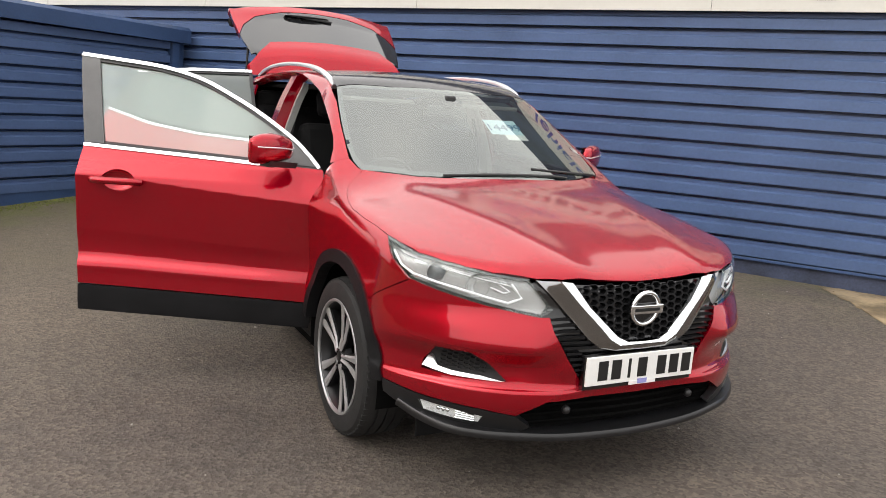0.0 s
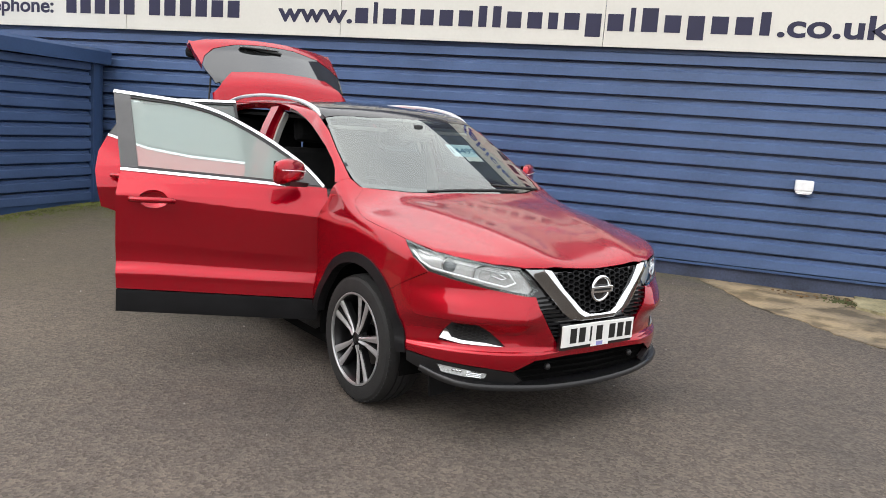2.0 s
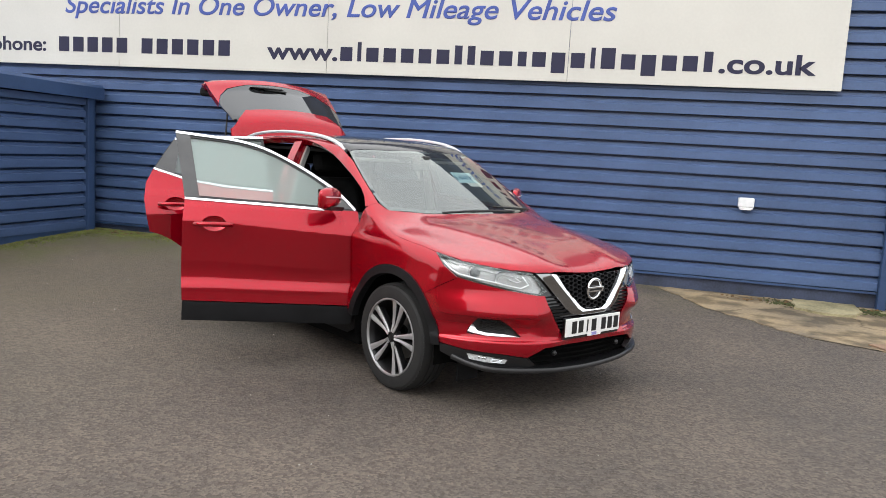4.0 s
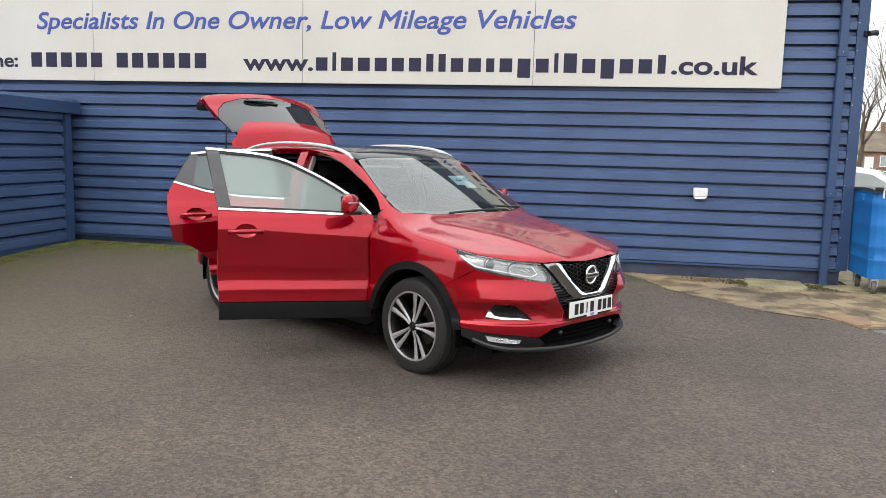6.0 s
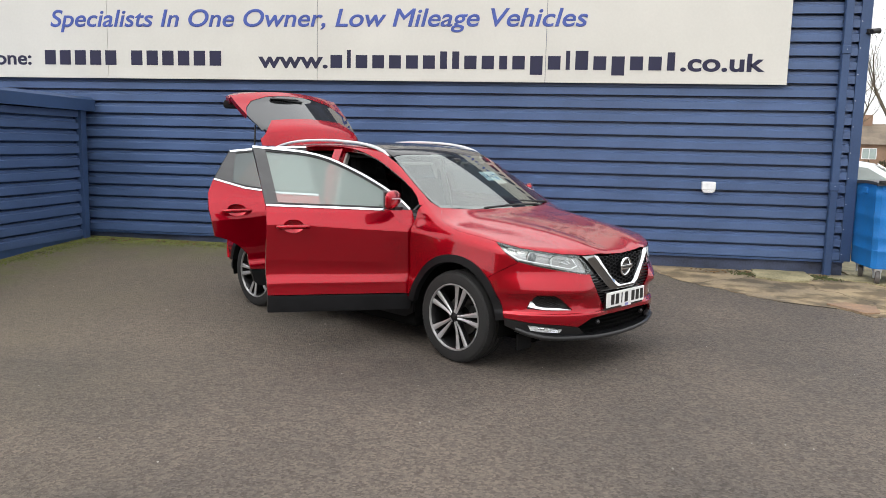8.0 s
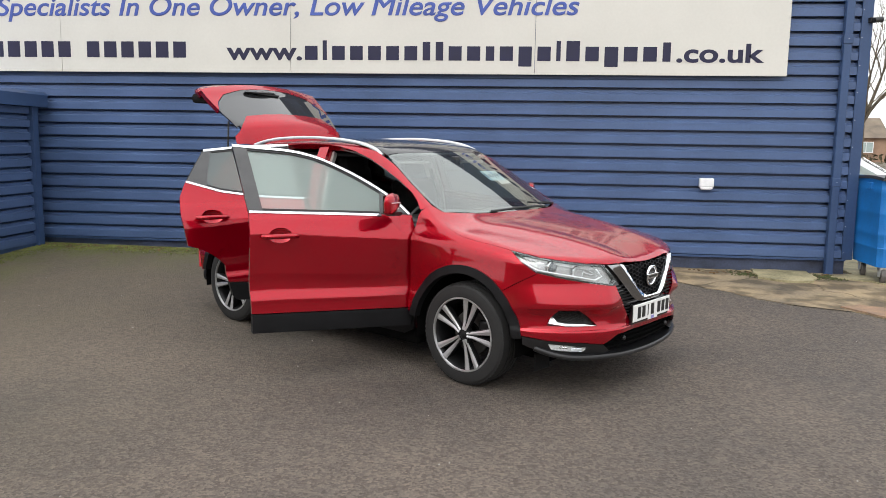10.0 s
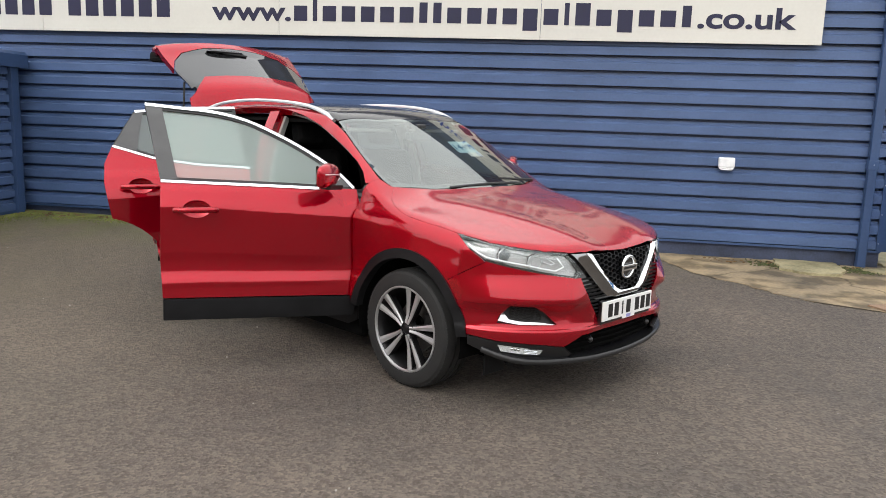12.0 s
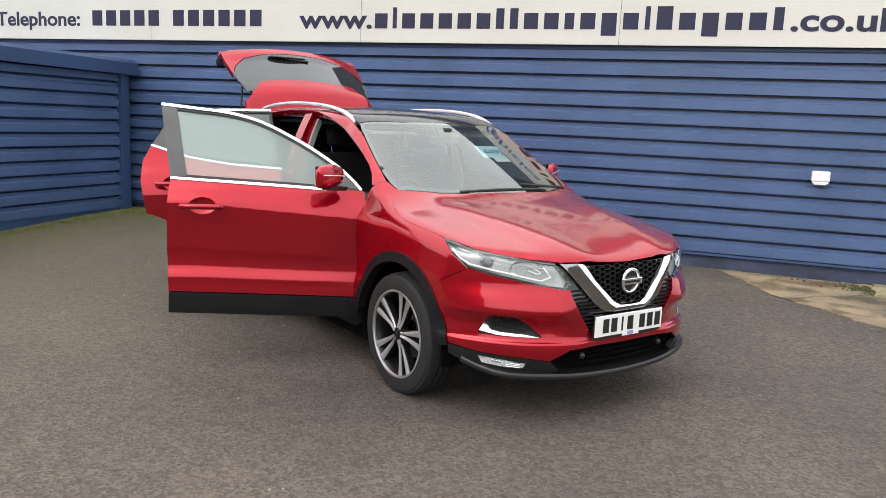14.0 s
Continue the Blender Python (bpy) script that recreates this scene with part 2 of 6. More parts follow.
def asphalt():
    m = material("worn_asphalt", (0.126, 0.102, 0.083), 0.76, 0.0, 0.15, 0.55, 9.0, spec=0.32, tint=(0.078, 0.067, 0.058))
    n, k = m.node_tree.nodes, m.node_tree.links
    b = n["Principled BSDF"]
    base = [l for l in k if l.to_socket == b.inputs["Base Color"]][0].from_socket
    co = n.new("ShaderNodeTexCoord")
    chips = n.new("ShaderNodeTexVoronoi")
    chips.inputs["Scale"].default_value = 64.0
    grit = n.new("ShaderNodeTexNoise")
    grit.inputs["Scale"].default_value, grit.inputs["Detail"].default_value = 240.0, 4
    k.new(co.outputs["Object"], chips.inputs["Vector"])
    k.new(co.outputs["Object"], grit.inputs["Vector"])
    shade = n.new("ShaderNodeMapRange")
    shade.inputs["From Min"].default_value, shade.inputs["From Max"].default_value = 0.0, 1.0
    shade.inputs["To Min"].default_value, shade.inputs["To Max"].default_value = 0.64, 1.36
    sep = n.new("ShaderNodeSeparateColor")
    k.new(chips.outputs["Color"], sep.inputs["Color"])
    k.new(sep.outputs[0], shade.inputs["Value"])
    mul = n.new("ShaderNodeMixRGB")
    mul.blend_type, mul.inputs["Fac"].default_value = "MULTIPLY", 1.0
    k.new(base, mul.inputs["Color1"])
    k.new(shade.outputs["Result"], mul.inputs["Color2"])
    # moss and silt along the foot of the walls
    sepx = n.new("ShaderNodeSeparateXYZ")
    k.new(co.outputs["Object"], sepx.inputs["Vector"])
    wallward = n.new("ShaderNodeMapRange")
    wallward.inputs["From Min"].default_value, wallward.inputs["From Max"].default_value = 6.1, 7.9
    k.new(sepx.outputs["Y"], wallward.inputs["Value"])
    shedward = n.new("ShaderNodeMapRange")
    shedward.inputs["From Min"].default_value, shedward.inputs["From Max"].default_value = -6.6, -7.9
    k.new(sepx.outputs["X"], shedward.inputs["Value"])
    leftward = n.new("ShaderNodeMapRange")
    leftward.inputs["From Min"].default_value, leftward.inputs["From Max"].default_value = -1.0, -7.0
    leftward.inputs["To Min"].default_value = 0.25
    k.new(sepx.outputs["X"], leftward.inputs["Value"])
    a = n.new("ShaderNodeMath")
    a.operation = "MULTIPLY"
    k.new(wallward.outputs[0], a.inputs[0])
    k.new(leftward.outputs[0], a.inputs[1])
    c = n.new("ShaderNodeMath")
    c.operation = "MAXIMUM"
    k.new(a.outputs[0], c.inputs[0])
    k.new(shedward.outputs[0], c.inputs[1])
    patchy = n.new("ShaderNodeTexNoise")
    patchy.inputs["Scale"].default_value, patchy.inputs["Detail"].default_value = 2.6, 8
    k.new(co.outputs["Object"], patchy.inputs["Vector"])
    d = n.new("ShaderNodeMath")
    d.operation = "MULTIPLY_ADD"
    d.inputs[1].default_value = 2.4
    d.inputs[2].default_value = -0.72
    k.new(patchy.outputs["Fac"], d.inputs[0])
    e = n.new("ShaderNodeMath")
    e.operation, e.use_clamp = "MULTIPLY", True
    k.new(c.outputs[0], e.inputs[0])
    k.new(d.outputs[0], e.inputs[1])
    moss = n.new("ShaderNodeMixRGB")
    moss.inputs["Color2"].default_value = (0.118, 0.135, 0.030, 1)
    k.new(e.outputs[0], moss.inputs["Fac"])
    # olive silt washed over the yard towards the shed
    siltward = n.new("ShaderNodeMapRange")
    siltward.inputs["From Min"].default_value, siltward.inputs["From Max"].default_value = -2.6, -6.4
    siltward.inputs["To Max"].default_value = 0.75
    k.new(sepx.outputs["X"], siltward.inputs["Value"])
    drift = n.new("ShaderNodeTexNoise")
    drift.inputs["Scale"].default_value, drift.inputs["Detail"].default_value = 0.8, 6
    k.new(co.outputs["Object"], drift.inputs["Vector"])
    washed = n.new("ShaderNodeMath")
    washed.operation, washed.use_clamp = "MULTIPLY", True
    k.new(siltward.outputs[0], washed.inputs[0])
    k.new(drift.outputs["Fac"], washed.inputs[1])
    silt = n.new("ShaderNodeMixRGB")
    silt.inputs["Color2"].default_value = (0.155, 0.128, 0.076, 1)
    k.new(washed.outputs[0], silt.inputs["Fac"])
    k.new(mul.outputs["Color"], silt.inputs["Color1"])
    k.new(silt.outputs["Color"], moss.inputs["Color1"])
    k.new(moss.outputs["Color"], b.inputs["Base Color"])
    bp = n.new("ShaderNodeBump")
    bp.inputs["Strength"].default_value, bp.inputs["Distance"].default_value = 0.8, 0.010
    add = n.new("ShaderNodeMath")
    add.operation = "ADD"
    k.new(chips.outputs["Distance"], add.inputs[0])
    k.new(grit.outputs["Fac"], add.inputs[1])
    k.new(add.outputs[0], bp.inputs["Height"])
    k.new(bp.outputs["Normal"], b.inputs["Normal"])
    return m


def lay_ground():
    xs = np.concatenate([[-400, -120, -40, -20], np.arange(-14, 8.1, 0.25), [14, 30, 80, 200, 400]])
    ys = np.concatenate([[-400, -120, -40, -15], np.arange(-6, 12.1, 0.25), [20, 40, 90, 200, 450]])
    verts = [(x, y, float(ground_z(x, y))) for y in ys for x in xs]
    w = len(xs)
    faces = [(j * w + i, j * w + i + 1, (j + 1) * w + i + 1, (j + 1) * w + i) for j in range(len(ys) - 1) for i in range(w - 1)]
    me = bpy.data.meshes.new("ground")
    me.from_pydata(verts, [], faces)
    for p in me.polygons:
        p.use_smooth = True
    me.materials.append(asphalt())
    return tagged(new("ground", me), "dark grey worn asphalt yard with moss along the walls", "ground", kind="structure")


ground = lay_ground()


def ragged(poly, step, wobble, seed):
    """A broken outline: the polygon's edges cut short and pushed about."""
    rng = random.Random(seed)
    out = []
    for (x0, y0), (x1, y1) in zip(poly, poly[1:] + poly[:1]):
        n = max(1, int(math.hypot(x1 - x0, y1 - y0) / step))
        for i in range(n):
            t = i / n
            w = 0 if i == 0 else wobble
            out.append((x0 + (x1 - x0) * t + rng.uniform(-w, w), y0 + (y1 - y0) * t + rng.uniform(-w, w)))
    return out


def slab(name, poly, lift, mat, label, seed=1, wobble=0.035):
    bm = bmesh.new()
    edge = ragged(poly, 0.09, wobble, seed)
    top = [bm.verts.new((x, y, float(ground_z(x, y)) + lift)) for x, y in edge]
    low = [bm.verts.new((x, y, float(ground_z(x, y)) - 0.05)) for x, y in edge]
    bm.faces.new(top)
    for i in range(len(top)):
        j = (i + 1) % len(top)
        bm.faces.new((top[i], low[i], low[j], top[j]))
    bmesh.ops.triangulate(bm, faces=bm.faces)
    bmesh.ops.recalc_face_normals(bm, faces=bm.faces)
    return tagged(part(name, bm, mat), label, "paving", kind="structure")


def old_concrete():
    """Tan concrete with grey-brown wear, dark damp stains and hairline cracks."""
    m = material("weathered_concrete", (0.30, 0.225, 0.13), 0.85, 0.0, 0.2, 1.1, 26.0, 0.7, tint=(0.155, 0.125, 0.088))
    n, k = m.node_tree.nodes, m.node_tree.links
    b = n["Principled BSDF"]
    base = [l for l in k if l.to_socket == b.inputs["Base Color"]][0].from_socket
    co = n.new("ShaderNodeTexCoord")
    warp, damp, cracks = n.new("ShaderNodeTexNoise"), n.new("ShaderNodeTexNoise"), n.new("ShaderNodeTexVoronoi")
    warp.inputs["Scale"].default_value, warp.inputs["Detail"].default_value = 2.5, 4
    damp.inputs["Scale"].default_value, damp.inputs["Detail"].default_value = 2.8, 9
    cracks.feature, cracks.inputs["Scale"].default_value = "DISTANCE_TO_EDGE", 0.62
    mix = n.new("ShaderNodeMixRGB")
    mix.inputs["Fac"].default_value = 0.22
    k.new(co.outputs["Object"], warp.inputs["Vector"])
    k.new(co.outputs["Object"], damp.inputs["Vector"])
    k.new(co.outputs["Object"], mix.inputs["Color1"])
    k.new(warp.outputs["Color"], mix.inputs["Color2"])
    k.new(mix.outputs["Color"], cracks.inputs["Vector"])
    stain, line = n.new("ShaderNodeValToRGB"), n.new("ShaderNodeValToRGB")
    stain.color_ramp.elements[0].position, stain.color_ramp.elements[0].color = 0.42, (0.42, 0.41, 0.39, 1)
    stain.color_ramp.elements[1].position, stain.color_ramp.elements[1].color = 0.56, (1, 1, 1, 1)
    line.color_ramp.elements[0].position, line.color_ramp.elements[0].color = 0.001, (0.45, 0.43, 0.38, 1)
    line.color_ramp.elements[1].position, line.color_ramp.elements[1].color = 0.006, (1, 1, 1, 1)
    k.new(damp.outputs["Fac"], stain.inputs["Fac"])
    k.new(cracks.outputs["Distance"], line.inputs["Fac"])
    last = base
    for worn in (stain, line):
        mul = n.new("ShaderNodeMixRGB")
        mul.blend_type, mul.inputs["Fac"].default_value = "MULTIPLY", 1.0
        k.new(last, mul.inputs["Color1"])
        k.new(worn.outputs["Color"], mul.inputs["Color2"])
        last = mul.outputs["Color"]
    k.new(last, b.inputs["Base Color"])
    return m


concrete = old_concrete()
rust_stone = material("reddish_stone", (0.25, 0.155, 0.095), 0.85, 0.0, 0.3, 4.0, 30.0, 0.4, tint=(0.13, 0.095, 0.068))
concrete_grey = material("grey_concrete", (0.17, 0.165, 0.155), 0.85, 0.0, 0.2, 1.6, 30.0, 0.4)
concrete_pale = material("pale_concrete", (0.31, 0.27, 0.16), 0.85, 0.0, 0.25, 2.5, 30.0, 0.4, tint=(0.11, 0.10, 0.05))
slab("concrete_apron", [(-0.05, 7.92), (0.10, 7.63), (0.41, 6.95), (0.65, 6.60), (0.90, 6.42), (1.07, 6.12), (1.20, 6.04), (1.36, 5.87), (1.58, 6.00), (1.75, 5.86), (1.88, 5.66), (2.00, 5.46), (2.10, 5.32), (2.28, 5.40), (2.60, 5.76), (3.1, 6.1), (3.7, 6.5), (3.7, 7.92)], 0.008, concrete,
     "broken tan concrete strip along the wall foot", 3)
slab("concrete_edge", [(1.50, 7.93), (1.42, 7.32), (1.70, 7.14), (2.02, 7.20), (2.14, 7.45), (2.16, 7.93)], 0.03, concrete_pale, "pale concrete patch at the wall foot", 5, 0.02)
slab("concrete_pad", [(2.35, 7.62), (2.49, 7.51), (2.75, 7.36), (3.02, 6.94), (3.75, 6.6), (5.0, 6.6), (6.5, 7.0), (6.5, 9.5), (2.75, 9.5), (2.72, 7.9)], 0.022, concrete_pale, "pale mossy concrete pad under the bin", 7, 0.02)
slab("concrete_piece", [(1.80, 5.84), (1.90, 5.67), (2.05, 5.44), (2.20, 5.50), (2.28, 5.82), (2.02, 5.96)], 0.022, rust_stone, "reddish broken paving piece on the concrete", 21, 0.02)
slab("asphalt_patch", [(2.14, 5.26), (2.30, 5.37), (2.62, 5.73), (3.1, 6.06), (5.2, 6.5), (6.2, 5.2), (4.6, 4.4), (2.45, 4.95)], 0.006, concrete_grey, "grey concrete path beside the yard", 9, 0.02)


# ---- the building ----
WALL = 7.945


def ribbed(x0, x1, z0, z1, pitch=0.1728, depth=0.045, first=-0.134):
    """Profiled sheet with horizontal ribs, facing -y; crowns at y = 0, a deep slot added under each to darken its shade
    line.
    """
    bm = bmesh.new()
    lines, z = [], z0 + first
    while z < z1:
        for dz, dy in ((0.0, 0.0), (0.086, 0.0), (0.103, depth * 0.75), (0.137, depth * 0.75), (0.138, depth * 2.3), (0.1665, depth * 2.3), (0.168, 0.0)):
            if z0 <= z + dz <= z1:
                lines.append((z + dz, dy))
        z += pitch
    rows = [[bm.verts.new((x, dy, z)) for x in (x0, x1)] for z, dy in lines]
    for a, b in zip(rows, rows[1:]):
        bm.faces.new((a[0], a[1], b[1], b[0]))
    back = [bm.verts.new((x, depth * 2.3 + 0.01, z)) for z in (z1, z0) for x in (x0, x1)]
    bm.faces.new((rows[-1][0], rows[-1][1], back[1], back[0]))
    bm.faces.new((rows[0][1], rows[0][0], back[2], back[3]))
    bm.faces.new((back[0], back[1], back[3], back[2]))
    for s in (0, 1):
        bm.faces.new([r[s] for r in rows] + [back[s], back[2 + s]])
    bmesh.ops.recalc_face_normals(bm, faces=bm.faces)
    return bm


wall = part("wall_north", ribbed(-16.0, 2.62, 0.20, 4.6), blue_steel)
wall.location = (0, WALL, 0)
tagged(wall, "blue ribbed steel cladding wall of the showroom", "wall", kind="structure")
plinth = part("plinth", boxes(((-16.0, WALL + 0.03, -0.1), (2.64, WALL + 0.12, 0.212)), bevel=0.004), dark_plinth)
tagged(plinth, "dark dirty plinth at the foot of the wall", "wall trim", kind="structure")
drip = part("drip_flashing", boxes(((-16.0, WALL - 0.012, 0.196), (2.64, WALL + 0.03, 0.222)), bevel=0.003), blue_trim)
tagged(drip, "blue drip flashing under the cladding", "wall trim", kind="structure")
core = part("wall_core", boxes(((-16.0, WALL + 0.122, -0.1), (2.60, WALL + 9.0, 4.58))), blue_trim)
tagged(core, "plain blue building behind the cladding", "building", kind="structure")
fascia = part("wall_fascia", boxes(((-16.0, WALL - 0.020, 3.66), (2.60, WALL - 0.004, 4.56)), bevel=0.003), dark_plinth)
tagged(fascia, "smooth dark blue fascia above the sign", "wall", kind="structure")
side_wall = part("wall_east", ribbed(0.0, 9.0, 0.20, 4.6), blue_steel)
side_wall.matrix_world = pose(2.70, WALL + 0.05, 0, 0, 0, 90)
tagged(side_wall, "blue ribbed steel side wall of the showroom", "wall", kind="structure")
corner = part("corner_flashing", boxes(((2.585, WALL - 0.014, 0.215), (2.715, WALL + 0.12, 4.6)), bevel=0.004), blue_trim)
tagged(corner, "flat blue corner flashing with rivets", "wall trim", kind="structure")
rivets = bmesh.new()
for i in range(16):
    box(rivets, (2.598, WALL - 0.018, 0.30 + i * 0.327), (2.606, WALL - 0.012, 0.308 + i * 0.327))
part("rivet", rivets, silver, corner, "small bright rivets")


def downpipe():
    t = thing("downpipe", pose(2.425, WALL - 0.045, 0), "blue square steel downpipe fixed to the cladding", "downpipe")
    for z0, z1 in ((0.02, 1.19), (1.17, 2.90), (2.88, 4.6)):
        w = 0.048 if z0 > 1 else 0.046
        part("pipe", boxes(((-w, -0.045, z0), (w, 0.04, z1)), bevel=0.008), blue_trim, t)
    for z in (1.13, 2.84):
        part("sleeve", boxes(((-0.056, -0.053, z), (0.056, 0.045, z + 0.10)), bevel=0.006), blue_trim, t)
        part("screw", boxes(((-0.004, -0.057, z + 0.05), (0.004, -0.052, z + 0.058))), silver, t)


downpipe()


def cctv():
    t = thing("security_camera", pose(2.70, WALL - 0.05, 3.12, 0, 0, 20), "small dark dome security camera on the building corner", "camera")
    part("bracket", boxes(((-0.03, 0.0, -0.03), (0.03, 0.05, 0.03)), bevel=0.006), satin_black, t)
    bm = bmesh.new()
    bmesh.ops.create_cone(bm, cap_ends=True, segments=20, radius1=0.032, radius2=0.032, depth=0.11, matrix=pose(0.04, -0.03, 0, 0, 80, 0))
    smooth(part("housing", bm, satin_black, t))
    bm = bmesh.new()
    bmesh.ops.create_uvsphere(bm, u_segments=14, v_segments=8, radius=0.026, matrix=pose(0.09, -0.03, -0.008))
    smooth(part("lens", bm, gloss_black, t))


cctv()


def bulkhead():
    t = thing("wall_light", pose(0.885, WALL, 1.137), "white plastic box light on the blue cladding", "wall light")
    part("casing", boxes(((-0.088, -0.075, -0.052), (0.088, 0.0, 0.062)), bevel=0.014), white_paint, t)
    part("diffuser", boxes(((-0.078, -0.070, -0.072), (0.078, -0.008, -0.046)), bevel=0.010), lamp_white, t)
    part("base", boxes(((-0.06, -0.07, -0.082), (0.06, -0.004, -0.070)), bevel=0.004), silver, t)


bulkhead()

# the sign over the wall
SIGN = 7.885
sign = thing("sign", pose(0, SIGN, 0), "cream dealer sign board with blue and navy lettering", "sign")
seams = [-13.9, -10.72, -7.58, -4.44, -1.30, 1.755]
for a, b in zip(seams, seams[1:]):
    part("sign_panel", boxes(((a + 0.0025, 0.0, 2.452), (b - 0.0025, 0.012, 3.64)), bevel=0.0015, segments=1), board_white, sign)
part("sign_frame", boxes(((-13.9, 0.013, 2.47), (1.74, 0.055, 2.53)), ((-13.9, 0.013, 3.50), (1.74, 0.055, 3.56))), satin_black, sign)


def letters(name, text, x0, x1, z, size, mat, slant=0.0, weight=0.0):
    """Lettering in the built-in font, drawn to run from x0 to x1 on the line z."""
    c = bpy.data.curves.new(name, "FONT")
    c.body, c.size, c.extrude, c.shear, c.offset = text, size, 0.0015, slant, 0.0 if slant else weight
    c.bevel_depth, c.bevel_resolution = (weight, 0) if slant else (0.0, 0)
    ob = new(name, c)
    bpy.context.view_layer.update()
    me = bpy.data.meshes.new_from_object(ob.evaluated_get(bpy.context.evaluated_depsgraph_get()))
    bpy.data.objects.remove(ob)
    xs = [v.co.x for v in me.vertices]
    lo, hi = min(xs), max(xs)
    me.transform(Matrix.Translation((x0, -0.0025, z)) @ pose(0, 0, 0, 90) @ Matrix.Diagonal(((x1 - x0) / (hi - lo), 1, 1, 1)) @ Matrix.Translation((-lo, 0, 0)))
    # one object a letter: islands that stand over one another belong together
    bm = bmesh.new()
    bm.from_mesh(me)
    bmesh.ops.remove_doubles(bm, verts=bm.verts, dist=1e-5)
    bm.to_mesh(me)
    bm.verts.index_update()
    bm.verts.ensure_lookup_table()
    seen, groups = set(), []
    for v in bm.verts:
        if v.index in seen:
            continue
        stack, isle = [v], []
        seen.add(v.index)
        while stack:
            w = stack.pop()
            isle.append(w.index)
            for e in w.link_edges:
                o = e.other_vert(w)
                if o.index not in seen:
                    seen.add(o.index)
                    stack.append(o)
        xs = [me.vertices[i].co.x - slant * me.vertices[i].co.z for i in isle]
        groups.append([min(xs), max(xs), isle])
    groups.sort(key=lambda g: g[0])
    merged = []
    for g in groups:
        if merged and min(g[1], merged[-1][1]) - g[0] > 0.5 * min(g[1] - g[0], merged[-1][1] - merged[-1][0]):
            merged[-1] = [merged[-1][0], max(merged[-1][1], g[1]), merged[-1][2] + g[2]]
        else:
            merged.append(g)
    for lo, hi, isle in merged:
        index = {v: i for i, v in enumerate(isle)}
        piece = bpy.data.meshes.new("letter")
        piece.from_pydata([me.vertices[i].co for i in isle], [], [[index[v] for v in p.vertices] for p in me.polygons if p.vertices[0] in index])
        piece.materials.append(mat)
        new("letter", piece).parent = sign
    bm.free()


def bars(widths, x0, x1, z, mat, gap=0.28):
    """Plain bars in place of characters: (width, foot, head) in letter heights; a width alone below zero is a space."""
    total = sum(abs(w[0]) + gap for w in widths) - gap
    s, x = (x1 - x0) / total, x0
    for w, foot, head, h in widths:
        if w > 0:
            part("bar", boxes(((x, -0.0035, z + foot * h), (x + w * s, 0.0005, z + head * h))), mat, sign)
        x += (abs(w) + gap) * s


letters("slogan", "Specialists In One Owner, Low Mileage Vehicles", -8.47, -0.77, 3.18, 0.335, mid_blue, 0.22, 0.0045)
letters("caption", "Telephone:", -10.35, -8.80, 2.64, 0.27, navy, 0.0, 0.006)
letters("web_prefix", "www.", -5.30, -4.29, 2.622, 0.31, navy, 0.0, 0.008)
letters("web_suffix", ".co.uk", 0.43, 1.475, 2.618, 0.31, navy, 0.0, 0.008)
H = 0.245
digit = (0.62, 0.0, 0.84, H)
bars([digit] * 5 + [(-0.35, 0, 0, H)] + [digit] * 6, -8.58, -5.85, 2.64, navy, 0.24)
xh, asc, desc, slim, tee = (0.62, 0.0, 0.72, H), (0.62, 0.0, 1.0, H), (0.62, -0.28, 0.72, H), (0.2, 0.0, 1.0, H), (0.36, 0.0, 0.94, H)
bars([xh, slim, xh, xh, xh, xh, xh, tee, tee, xh, xh, (0.4, 0.0, 0.72, H), xh, desc, xh, slim, asc, xh, desc, xh, xh, tee], -4.25, 0.36, 2.62, navy, 0.26)


# the lean-to at the wall's far end
def lean_to():
    t = thing("shed", None, "blue ribbed steel lean-to shed against the wall", "shed")
    w = part("shed_wall", ribbed(0.0, 5.4, 0.16, 2.0, pitch=0.1715, first=-0.164), blue_steel, t)
    w.matrix_world = pose(-7.90, 2.3, 0, 0, 0, 90)
    part("shed_core", boxes(((-11.6, 2.32, 0.0), (-7.98, 7.9, 2.05))), blue_trim, t)
    part("base_flashing", boxes(((-7.99, 2.3, -0.05), (-7.915, 7.75, 0.17)), bevel=0.004), blue_trim, t)
    part("corner_flashing", boxes(((-7.99, 7.60, 0.08), (-7.855, 7.72, 2.02)), bevel=0.005), blue_trim, t)
    bm = bmesh.new()
    prof = [(-11.8, 1.97), (-7.80, 1.97), (-7.80, 2.13), (-7.84, 2.17), (-11.8, 2.30)]
    a = [bm.verts.new((x, 2.2, z + 0.05)) for x, z in prof]
    b = [bm.verts.new((x, 7.86, z)) for x, z in prof]
    for i in range(5):
        j = (i + 1) % 5
        bm.faces.new((a[i], a[j], b[j], b[i]))
    bm.faces.new(a)
    bm.faces.new(b[::-1])
    bmesh.ops.recalc_face_normals(bm, faces=bm.faces)
    part("fascia", bm, blue_trim, t)
    part("front_wall", boxes(((-11.6, 2.26, 0.0), (-7.92, 2.31, 2.05))), blue_steel, t)


lean_to()


